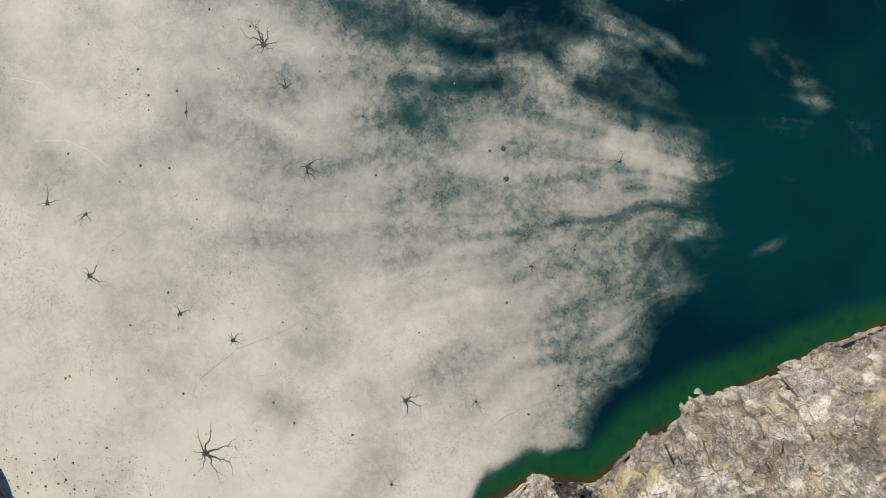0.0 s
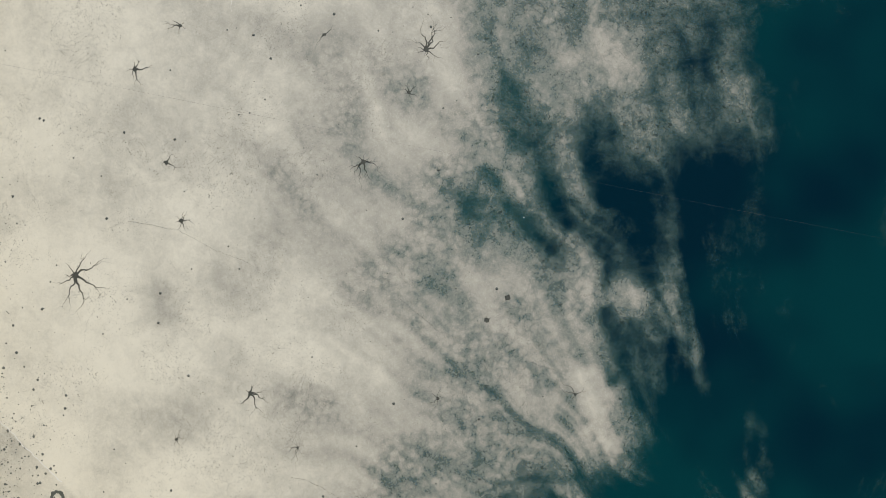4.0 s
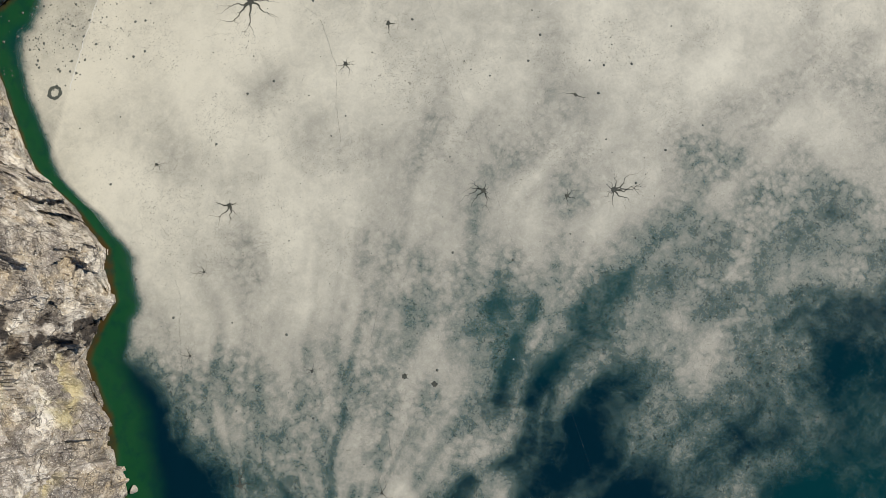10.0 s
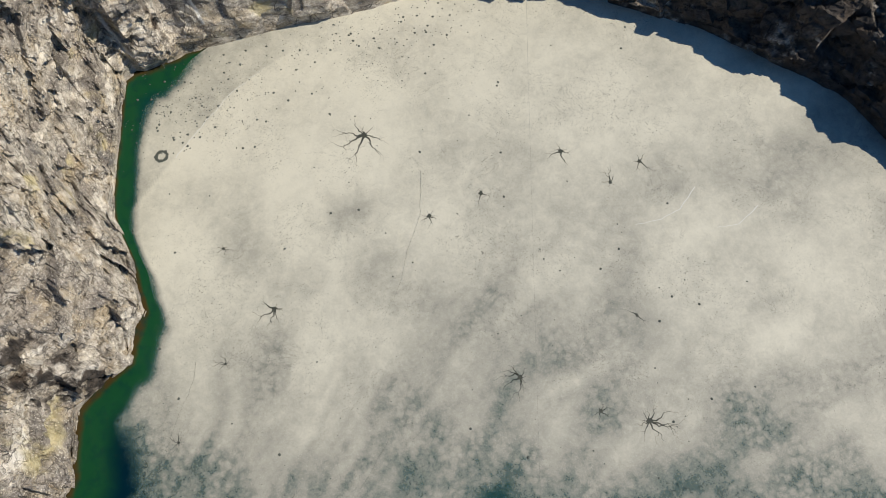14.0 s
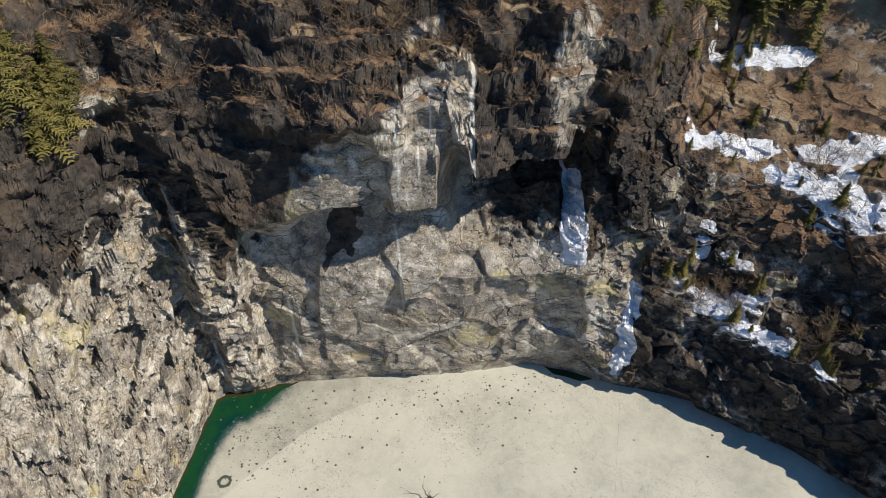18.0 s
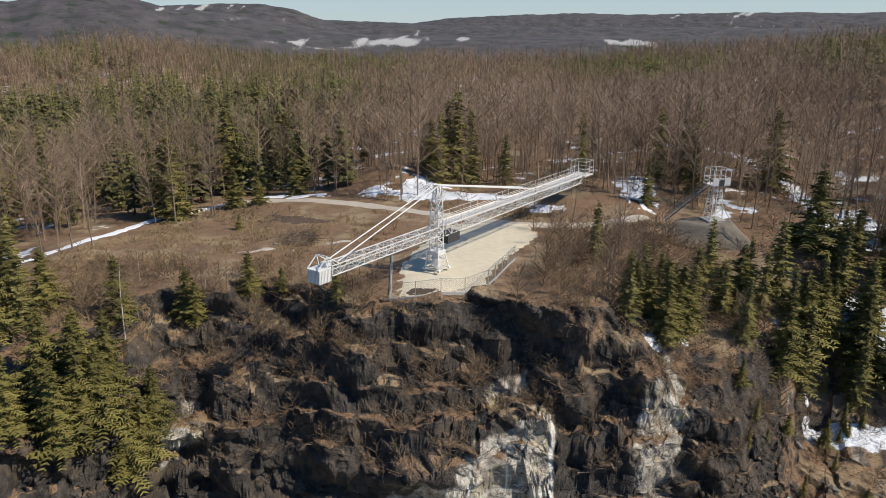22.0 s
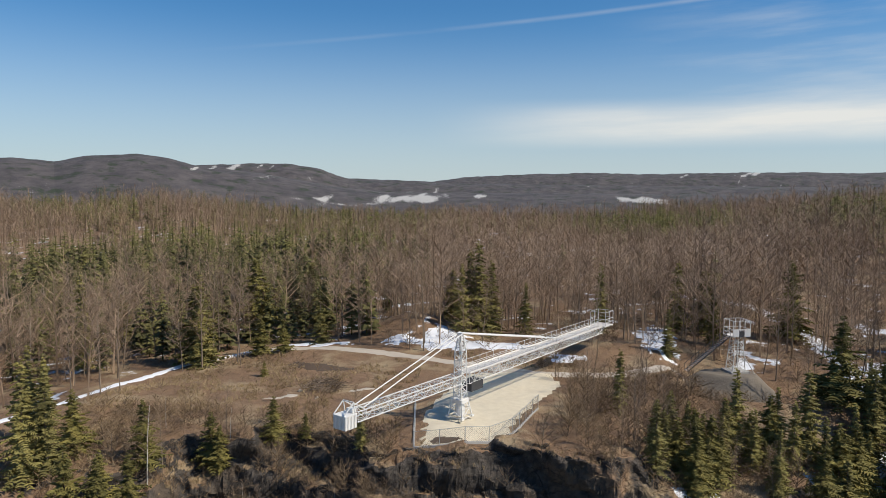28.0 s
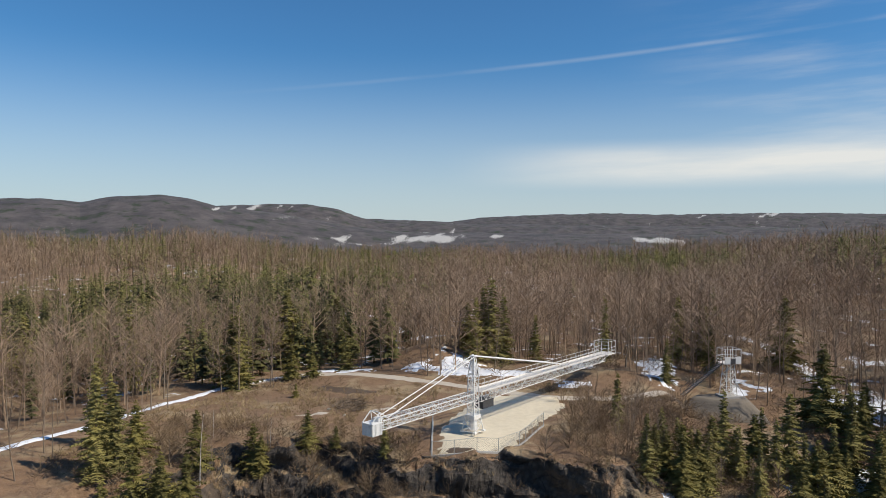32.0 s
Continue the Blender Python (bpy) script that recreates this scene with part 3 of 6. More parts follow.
# old snow lying on the east terraces: x, y, half length, half width, turn
SNOWFIELDS = [(40.0, 61.2, 7.6, 1.9, -0.66), (48.3, 54.1, 1.8, 1.0, -0.6), (37.4, 67.8, 1.0, 0.8, 0), (40.6, 65.6, 1.9, 0.6, -0.5), (51.5, 67.8, 7.5, 2.9, -0.6), (57.5, 64.0, 5, 3.2, -0.5), (54.5, 73.2, 6, 2.0, 0.1), (40.5, 74.4, 7.0, 1.2, -0.05), (48.0, 85.6, 6.5, 1.2, 0.0), (40.6, 88.2, 1.1, 1.8, 0), (51.5, 94.7, 7.5, 1.5, 0), (38.3, 89.7, 2.0, 1.0, 0), (20.4, 78.5, 1.0, 0.7, 0), (24.1, 81.4, 1.0, 0.7, 0)]


def build_land():
    # columns: fine where the walls are seen, coarse behind
    cols = np.concatenate([np.arange(-110, -84, 0.5), np.arange(-84, 62, 0.115), np.arange(62, 90, 0.5), np.arange(90, 250, 2.5)])
    nodes_r = [-7.0, -1.0, 0.0]
    nodes_z = [-3.0, -1.2, -0.05]
    r0 = np.interp(cols, KA, KR)
    shift = [1.1 * fbm(np.stack([cols / 4.0, 0 * cols + k * 1.7, 0 * cols], -1), 2, 61) * (cols > -84) * (cols < 62) for k in range(7)]
    prof = np.stack([[np.interp(cols + shift[k], KA, KP[:, k, c]) for c in (0, 1)] for k in range(7)], 0)
    R = [np.full_like(cols, v) for v in nodes_r] + [prof[k, 0] for k in range(7)]
    Z = [np.full_like(cols, v) for v in nodes_z] + [prof[k, 1] for k in range(7)]
    R, Z = np.array(R), np.array(Z)
    wig = np.stack([cols / 5.5, 0 * cols, 0 * cols], -1)
    R[9] += 1.6 * fbm(wig, 2, 63) * (cols > -60) * (cols < 24)
    Z[9] += 1.1 * fbm(wig + 7, 2, 64) * (cols > -60) * (cols < 24)
    R[8] += 1.2 * fbm(wig + 3, 2, 65) * (cols > -60) * (cols < 24)
    # rows along the profile
    counts = [2, 5, 22, 34, 42, 48, 52, 58, 72]
    U = [0.0]
    for k, c in enumerate(counts):
        U += list(k + (np.arange(c) + 1) / c)
    U = np.array(U)
    k = np.minimum(U.astype(int), len(R) - 2)
    f = (U - k)[:, None]
    rr = R[k] * (1 - f) + R[k + 1] * f
    zz = Z[k] * (1 - f) + Z[k + 1] * f
    # the ground behind the rim
    steps = np.concatenate([np.arange(0.12, 9, 0.13), np.arange(9.3, 30, 0.45), np.geomspace(30.5, 330, 90), np.geomspace(335, 4650, 120)])
    nb = 95
    rim_r, rim_z = rr[-1], zz[-1]
    out_r = rim_r[None] + steps[:, None]
    rr = np.concatenate([rr, out_r])
    a = np.radians(cols)
    dx, dy = np.sin(a), np.cos(a)
    X = CENTRE[0] + dx * (r0 + rr)
    Y = CENTRE[1] + dy * (r0 + rr)
    nw = len(U)
    zp = plateau(X[nw:], Y[nw:])
    t = smooth(0, 1, steps[:, None] / np.interp(cols, [-40, -24, -12, -4, 6, 10, 18, 23, 30, 50], [14, 8, 4.0, 3.3, 3.3, 7, 13, 22, 27, 24])[None])
    zz = np.concatenate([zz, rim_z[None] * (1 - t) + zp * t])
    # ledges: treads and risers on the upper wall
    up_w = smooth(30, 36, zz) * (smooth(62, 20, cols) * smooth(-84, -60, cols))[None]
    up_w[nw:] *= smooth(5.0, 0.5, steps)[:, None]
    Q0 = np.stack([X / 5.5, Y / 5.5, zz / 30.0], -1).reshape(-1, 3)[: (nw + nb) * len(cols)]
    phase = (1.5 * fbm(Q0 * (0.8, 0.8, 3), 2, 21) + 0.55 * blocks(Q0 * (0.9, 0.9, 6), 22, 0.8) + 0.2 * blocks(Q0 * (2.3, 2.3, 14), 23, 1.0)).reshape(nw + nb, -1)
    zz0 = zz[: nw + nb]
    p = (zz0 + phase) / 3.1
    fl = np.floor(p)
    st = (fl + smooth(0.40, 0.90, p - fl)) * 3.1 - phase
    zz[: nw + nb] = zz0 + (st - zz0) * up_w[: nw + nb] * 0.8
    # broken relief on the walls
    P = np.stack([X, Y, zz], -1)
    W = P[: nw + nb].reshape(-1, 3)
    warp = np.stack([vnoise(W / 3.1, 5), vnoise(W / 3.1, 6), vnoise(W / 3.1, 7)], -1) * 0.5
    hi = smooth(30, 37, W[:, 2]) * smooth(60, 45, W[:, 2])
    W = W + np.stack([0 * W[:, 0], 0 * W[:, 0], 0.22 * W[:, 0] + 0.12 * W[:, 1]], -1)
    sq = lambda a: a.reshape(nw + nb, -1)

    def soften(a, r):
        for ax in (0, 1):
            p = np.pad(a, [(r, r) if k == ax else (0, 0) for k in (0, 1)], "edge")
            c = np.cumsum(p, ax)
            c = np.concatenate([0 * np.take(c, [0], ax), c], ax)
            w = 2 * r + 1
            a = (np.take(c, range(w, c.shape[ax]), ax) - np.take(c, range(c.shape[ax] - w), ax)) / w
        return a

    coarse = sq((1.0 + 0.2 * hi) * blocks((W + warp) / (6.0, 6.0, 7.0), 1, 1.2))
    middle = sq((0.52 + 0.15 * hi) * blocks((W + warp) / (2.6, 2.6, 1.7), 2, 1.0))
    hi2 = sq(hi)
    rough = (1 + 0.3 * smooth(-21, -24, cols))[None]
    bed = np.array(Euler((0.35, -0.5, 0.55)).to_matrix())
    B = (W + warp * 0.5) @ bed
    slabby = sq(0.78 * blocks(B / (5.0, 3.6, 2.6), 8, 1.5) + 0.26 * blocks(B / (2.4, 1.0, 0.7), 18, 1.4)) * smooth(-20, -23, cols)[None]
    coarse, middle = coarse * (1.6 - 0.6 * rough), middle * (2.2 - 1.2 * rough) + slabby
    coarse = soften(coarse, 1) * (1 - hi2) + soften(coarse, 3) * hi2
    middle = middle * (1 - hi2) + soften(middle, 1) * hi2
    small = sq(0.22 * blocks((W + warp * 0.4) / (1.0, 1.0, 0.7), 3, 1.0) + 0.05 * blocks(W / 0.4, 4, 1.0) + 0.5 * fbm(W / 9.0, 3, 9)) * (1 - 0.45 * hi2) * (1 - 0.35 * smooth(-20, -23, cols)[None]) * (1 - 0.45 * smooth(20, 23, cols)[None])
    dz = (0.35 + 0.3 * hi) * blocks((W + warp) / (2.1, 2.1, 1.3), 12) + 0.12 * blocks(W / 0.6, 14)
    uu = np.concatenate([U, len(R) - 1 + steps[:nb] / 16.0])
    amp = (smooth(1.4, 2.6, uu) * (1 - 0.88 * smooth(len(R) - 0.9, len(R) - 0.35, uu)))[:, None] * np.ones_like(cols)
    # quieter slabs low on the north wall
    slab = smooth(-20, -14, cols) * smooth(20, 15, cols)
    amp = amp * (1 - 0.55 * (smooth(20, 24, cols) * smooth(62, 56, cols))[None] * smooth(7.9, 8.2, uu)[:, None])
    calm = np.maximum(slab[None] * smooth(6.2, 4.8, uu)[:, None], (smooth(-17, -13, cols) * smooth(9, 6, cols))[None] * smooth(8.3, 7.3, uu)[:, None])
    d = (coarse * (1 - 0.5 * calm) + (middle + small) * (1 - 0.84 * calm)).ravel()
    d = d - 0.7 * np.repeat(smooth(4.0, 2.6, uu), len(cols))
    d, dz = d.reshape(len(uu), -1) * amp, dz.reshape(len(uu), -1) * amp * (1 - 0.8 * calm)
    tr_, tz_ = np.gradient(rr[: nw + nb], axis=0), np.gradient(zz[: nw + nb], axis=0)
    box = np.ones(31) / 31
    pad_r = np.pad(tr_, ((15, 15), (0, 0)), "edge")
    pad_z = np.pad(tz_, ((15, 15), (0, 0)), "edge")
    cum = lambda a: np.cumsum(np.concatenate([0 * a[:1], a]), 0)
    tr_, tz_ = (cum(pad_r)[31:] - cum(pad_r)[:-31]), (cum(pad_z)[31:] - cum(pad_z)[:-31])
    ln = np.hypot(tr_, tz_) + 1e-9
    X[: nw + nb] += dx * d * tz_ / ln
    Y[: nw + nb] += dy * d * tz_ / ln
    zz[: nw + nb] += -d * tr_ / ln * (1 - 0.5 * sq(hi)) + dz * smooth(2.4, 3.4, uu)[:, None] * 0.35
    P = np.stack([X, Y, zz], -1)
    m, n = X.shape
    i = np.arange(m - 1)[:, None] * n + np.arange(n - 1)[None]
    quads = np.stack([i, i + n, i + n + 1, i + 1], -1).reshape(-1, 4)
    j = np.arange(m - 1) * n
    quads = np.concatenate([quads, np.stack([j + n - 1, j + 2 * n - 1, j + n, j], -1)])
    me = mesh_of("ground", P.reshape(-1, 3), quads, None, M_TERRAIN)
    lap = lambda a, ax: (np.roll(a, -3, ax) - np.roll(a, 3, ax))
    nrm = np.cross(lap(P, 0), lap(P, 1))
    up = np.abs(nrm[..., 2]) / (np.linalg.norm(nrm, axis=-1) + 1e-9)
    # kinds of ground: pale marble, soil, snow; less pale also paints shade in places
    pale = np.zeros((m, n))
    soil = np.zeros((m, n))
    snow = np.zeros((m, n))
    az = cols[None] * np.ones((m, 1))
    z = zz
    nz = fbm(P.reshape(-1, 3) / 5.0, 3, 41).reshape(m, n)
    nz2 = fbm(P.reshape(-1, 3) / 1.7, 3, 45).reshape(m, n)
    west = smooth(-16, -20, az)
    north = smooth(-21, -18, az) * smooth(22, 19, az)
    east = smooth(18, 22, az)
    top = np.interp(az, PALE_TOP[:, 0], PALE_TOP[:, 1])
    # east rock turns paler above 8-12 m; the shaded foot is painted dark
    pale += (west + north).clip(0, 1) * smooth(top + 2.6, top - 2.6, z + 2.6 * nz + 1.5 * nz2) + east * (0.20 + 0.3 * nz + smooth(8, 12, z) * (0.20 + 0.25 * nz2))
    for a0, z0, aw, zw in ((12.0, 38.0, 1.7, 4.5), (-24, 39, 1.6, 2.0)):
        pale = np.maximum(pale, 1.6 - np.hypot((az - a0) / aw, (z - z0) / zw) - 0.4 * nz2)
    # a crevice's shade, put into the colour as a thin dark streak
    pale = pale - np.clip(1.5 - np.hypot((az + 17.6) / 0.35, (z - 12) / 14), 0, 1) * 0.5
    # the dark inside of a hole, painted as dark rock colour without depth
    hole = np.maximum(np.abs(az + 7.4 - 0.18 * (z - 22)) / 1.35, np.abs(z - 22.0 - 0.9 * (az + 7.4)) / 2.6) + 0.5 * nz2
    pale = pale - 1.4 * smooth(1.15, 0.85, hole)
    pale = pale - 0.35 * np.clip(nz2, 0, 1) * (z > 1)
    pale = pale - np.clip(1.4 - np.hypot((az + 51.5) / 3.5, (z - 6) / 8), 0, 1) * np.clip(0.7 + 0.9 * nz2, 0, 1)
    u_rows = np.concatenate([U, len(R) - 1 + steps / 16.0])[:, None] * np.ones((1, n))
    soil += smooth(len(R) - 2.6, len(R) - 1.6, u_rows + 0.3 * nz) * smooth(0.72, 0.92, up + 0.12 * nz2) * 0.72
    soil += 0.6 * smooth(2, 6, az) * smooth(21, 17, az) * smooth(39, 43, z) * np.clip(0.7 + 0.6 * nz2, 0, 1)
    soil = np.where(u_rows > len(R) - 0.2, np.maximum(soil, 0.9), soil)
    soil += 0.3 * west * smooth(20, 34, z) * np.clip(nz2 + 0.1, 0, 1)
    ledge = east * smooth(5.2, 5.6, u_rows) * smooth(6.3, 5.9, u_rows)
    snow += ledge * (0.14 + 0.2 * nz) * smooth(44, 38, az) * smooth(21, 24, az)
    soil = np.maximum(soil, east * smooth(8.0, 8.2, u_rows + 0.1 * nz2) * np.clip(0.55 + 0.5 * nz2, 0, 0.9))
    rim_e = east * smooth(8.3, 8.7, u_rows) * smooth(13, 11, u_rows)
    snow += rim_e * (0.12 + 0.2 * nz) * smooth(18, 24, az)
    du, dv = (X - 50) * math.cos(-0.62) + (Y - 65.5) * math.sin(-0.62), (Y - 65.5) * math.cos(-0.62) - (X - 50) * math.sin(-0.62)
    soil = np.maximum(soil, (u_rows > 6.0) * smooth(0.2, 0.45, up) * np.clip(1.5 - np.hypot(du / 13.0, dv / 4.2) + 0.3 * nz2, 0, 1) * smooth(16, 18.5, z))
    for x0, y0, xw, yw, turn in SNOWFIELDS:
        du, dv = (X - x0) * math.cos(turn) + (Y - y0) * math.sin(turn), (Y - y0) * math.cos(turn) - (X - x0) * math.sin(turn)
        field = np.clip(1.55 - 1.05 * np.hypot(du / xw, dv / yw) + 0.22 * nz2 + 0.15 * nz, 0, 1.0)
        snow = np.maximum(snow, (u_rows > 4.6) * smooth(0.25, 0.5, up) * field)
    dist = np.hypot(X - 2, Y - 5)
    wood = smooth(104, 120, Y + 0.25 * X) + smooth(-44, -52, X)
    wood = np.clip(wood, 0, 1) * (u_rows > len(R))
    snow += wood * (0.30 + 0.24 * nz) * smooth(900, 500, dist)
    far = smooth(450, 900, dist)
    # snowy fields, a frozen lake and ski runs far off: bearing, elevation and their half widths
    va, ve = np.degrees(np.arctan2(X - 2, Y - 5)), np.degrees(np.arctan2(zz - 75, dist))
    open_land = np.zeros((m, n))
    for a0, e0, aw, ew in ((-15.8, -0.55, 2.6, 0.2), (-12.4, -1.0, 2.4, 0.2), (-7.2, -0.45, 3.4, 0.5), (-1.4, -0.3, 0.8, 0.2), (11.0, -0.45, 2.0, 0.36), (-34.5, -1.2, 1.0, 0.1)):
        open_land = np.maximum(open_land, 1.4 - np.hypot((va - a0) / aw, (ve - e0) / ew))
    for a0, e0 in ((-24.0, 1.75), (-22.6, 1.85), (-21.2, 1.9), (-19.2, 1.95), (-18.2, 2.0), (14.5, 1.45), (18.8, 1.5), (19.4, 1.55)):
        lean = (va - a0) - (ve - e0) * 1.6
        open_land = np.maximum(open_land, 1.35 - np.hypot(lean / 0.30, (ve - e0) / 0.24))
    open_land = open_land - 0.12 + 0.75 * fbm(P.reshape(-1, 3) / (34.0, 190.0, 60.0), 3, 83).reshape(m, n)
    snow += np.clip(open_land, 0, 1) * smooth(1100, 1400, dist) * 0.70
    # old snow in the gully and in the mouth of the cave
    snow += smooth(1.3, 0.3, np.abs(az - 20.4 + 0.7 * nz + 0.5 * nz2)) * smooth(2.3, 2.8, u_rows) * smooth(5.2, 4.8, u_rows) * 0.85
    snow += smooth(1.55, 0.9, np.abs(az - 13.6 + 0.12 * (z - 21) + 0.35 * nz + 0.35 * nz2) * (0.8 + 0.05 * (z - 17))) * smooth(16.0, 18, z) * smooth(26.5, 24.0, z) * (u_rows < 7.2) * 0.85
    drip = np.zeros((m, n))
    for a0, z0, z1, w in ((-2.3, 29.5, 37.5, 0.16), (-0.55, 30.5, 33.5, 0.12), (4.0, 31.5, 39.5, 0.22), (0.6, 34.0, 38.0, 0.12), (-6.0, 31.5, 33.0, 0.5), (1.8, 29.0, 31.0, 0.5), (-1.6, 27.8, 29.3, 0.14), (-21.4, 0.8, 9.0, 0.25), (-13.6, 4.0, 13.0, 0.2), (-2.6, 12.0, 21.5, 0.16)):
        drip = np.maximum(drip, smooth(w, 0.3 * w, np.abs(az - a0 + 0.12 * nz2 + 0.008 * (z - z0))) * smooth(z0 - 0.6, z0 + 0.4, z) * smooth(z1 + 1.0, z1 - 1.0, z + nz2))
    drip = drip * (u_rows > 3.0) * (0.55 + 0.6 * np.clip(nz2 + 0.5, 0, 1))
    kind = np.stack([np.clip(pale, 0, 1), np.clip(soil, 0, 1), np.clip(snow, 0, 1), np.ones((m, n))], -1).astype(np.float32)
    at = me.attributes.new("kind", "FLOAT_COLOR", "POINT")
    at.data.foreach_set("color", kind.ravel())
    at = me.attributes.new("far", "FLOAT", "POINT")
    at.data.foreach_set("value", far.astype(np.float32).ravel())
    at = me.attributes.new("drip", "FLOAT", "POINT")
    at.data.foreach_set("value", np.clip(drip, 0, 1).astype(np.float32).ravel())
    ob = new("ground", me)
    tagged(ob, "quarry walls of broken marble and dark rock under wooded plateau", "ground", kind="structure")
    return ob


build_land()


def lake_shore(ang):
    return np.interp(ang, KA, KR)


def disc_grid(name, inset, z, mat, step=0.5, rings=150):
    """A flat sheet that fills the pit to the water's edge."""
    ang = np.arange(-180, 180, step)
    r0 = lake_shore(np.where(ang < KA[0], ang + 360, np.where(ang > KA[-1], ang - 360, ang))) + inset(ang)
    k = np.linspace(0.0002, 1, rings) ** 0.8
    a = np.radians(ang)
    X = CENTRE[0] + np.sin(a)[None] * r0[None] * k[:, None]
    Y = CENTRE[1] + np.cos(a)[None] * r0[None] * k[:, None]
    m, n = X.shape
    i = np.arange(m - 1)[:, None] * n + np.arange(n)[None]
    i2 = np.arange(m - 1)[:, None] * n + (np.arange(n)[None] + 1) % n
    quads = np.stack([i, i2, i2 + n, i + n], -1).reshape(-1, 4)
    me = mesh_of(name, np.stack([X, Y, 0 * X + z], -1).reshape(-1, 3), quads, None, mat, True)
    return me, X, Y, r0


me, X, Y, r0 = disc_grid("water", lambda a: 0 * a + 1.2, 0.0, M_WATER)
edge = (r0[None] - 1.2) - np.hypot(X - CENTRE[0], Y - CENTRE[1])
at = me.attributes.new("depth", "FLOAT", "POINT")
at.data.foreach_set("value", edge.astype(np.float32).ravel())
tagged(new("water", me), "deep teal open water turning green and rusty at the rocks", "water", kind="structure")

# gap between ice and rock round the shore: bearing, metres
GAP = np.array([(-180, 4), (-97, 7), (-80, 5), (-62, 3.2), (-50, 2.0), (-42, 1.8), (-34, 2.6), (-27, 3.0), (-23, 4.5), (-17, 1.6), (-13, -0.8), (8, -0.9), (12, -0.6), (14, 1.2), (17, 1.3), (20, -0.8), (60, -0.8), (180, 0.5)])
me, X, Y, r0 = disc_grid("ice_sheet", lambda a: -np.interp(a, GAP[:, 0], GAP[:, 1]), 0.03, M_ICE, 0.36, 240)
# how thick and pale the ice is: a margin towards the open water, drifts that fan out from the south-west, and single
# floes and pools
MARGIN = np.array([(-45, 26), (-31, 14), (-28, 7), (-22, 3.0), (-14, -0.8), (-8, -1.5), (-3, 0.5), (2, 3.5), (6, 1.5), (12, -3.5), (18, -7), (25, -11), (32, -16), (40, -22), (50, -28)])
FAN = np.array([-43.0, -22.0])
FLOES = [(-1.1, -4.6, 3.0, 1.9, 0.62), (-8.9, -5.0, 4.0, 1.6, 0.42), (-15.8, -7.0, 3.2, 1.8, 0.48), (-19.0, -4.6, 2.6, 1.3, 0.55), (-3.6, -10.2, 1.6, 1.2, 0.62), (-26.5, -20.4, 1.5, 0.9, 0.6), (-22.5, -22.0, 3.6, 0.9, 0.55), (-9.0, -15.8, 4.2, 1.1, 0.48), (-24.0, -2.0, 2.2, 0.7, 0.5), (-31.5, -4.7, 2.6, 0.8, 0.6), (8.0, -5.0, 4.2, 0.9, 0.55), (18.0, -24.5, 3.6, 1.1, 0.30), (13.5, -26.0, 2.6, 1.2, 0.28), (-0.2, 2.8, 2.0, 1.6, 0.3), (-29.0, -12.5, 1.8, 0.6, 0.45), (1.5, -15.5, 3.0, 0.7, 0.3)]
POOLS = [(6.5, -1.5, 7.5, 3.0, 0.34), (2.0, -4.5, 5.0, 2.4, 0.34), (24.0, -7.6, 2.2, 1.3, 0.30), (36.4, -16.4, 5.0, 2.4, 0.30), (29.0, -12.8, 4.0, 1.7, 0.35), (-20.2, 7.4, 2.0, 1.2, 0.45), (-16.2, 5.0, 1.8, 1.0, 0.45), (12.5, -9.5, 4.5, 2.0, 0.35), (-12.0, 0.0, 2.2, 0.8, 0.35), (42.0, 27.0, 9.0, 2.6, 0.15), (-6.0, 9.5, 3.4, 0.9, 0.16), (1.0, 12.0, 4.2, 0.8, 0.18)]
dry = Y - np.interp(X, MARGIN[:, 0], MARGIN[:, 1])
soft = np.interp(X, [-32, -22, -12, 6, 20, 40], [5, 10, 14, 14, 17, 20])
cov = 0.40 + np.where(dry > 0, dry / 45.0, dry / soft * 0.34)
# cover rises in the north and drops east of x 18, for a greyer tone
cov = np.clip(cov - 0.02 * np.clip(-dry - 11, 0, 12), -0.25, 1.16) + 0.12 * smooth(30, 52, Y) - 0.14 * smooth(18, 36, X) * smooth(46, 30, Y)
flat = np.stack([X, Y, 0 * X], -1).reshape(-1, 3)
drift = np.stack([vnoise(flat / 7.0, 71), vnoise(flat / 7.0, 72)], -1).reshape(*X.shape, 2)
fx, fy = X + 2.2 * drift[..., 0] - FAN[0], Y + 2.2 * drift[..., 1] - FAN[1]
phi, rho = np.arctan2(fy, fx), np.hypot(fx, fy) + 1e-6
fan = np.stack([phi * 17, rho / 14.0, 0 * phi], -1).reshape(-1, 3)
comb = (0.62 * vnoise(fan, 73) + 0.46 * vnoise(fan * (2.2, 1.7, 1), 74) + 0.20 * vnoise(fan * (4.6, 2.6, 1), 75)).reshape(X.shape)
puff = (fbm(flat / 6.5, 4, 76)).reshape(X.shape)
fluff = (fbm(flat / 2.4, 3, 78)).reshape(X.shape)
fray = (smooth(34, 10, Y) * 0.75 + 0.25) * (1 - 0.5 * smooth(10, 28, X))
cov = cov + comb * (0.34 + 0.10 * smooth(0.4, 0.9, cov)) * fray * smooth(6, 24, rho) + puff * 0.20 + 0.13 * fbm(flat / 17.0, 2, 79).reshape(X.shape)
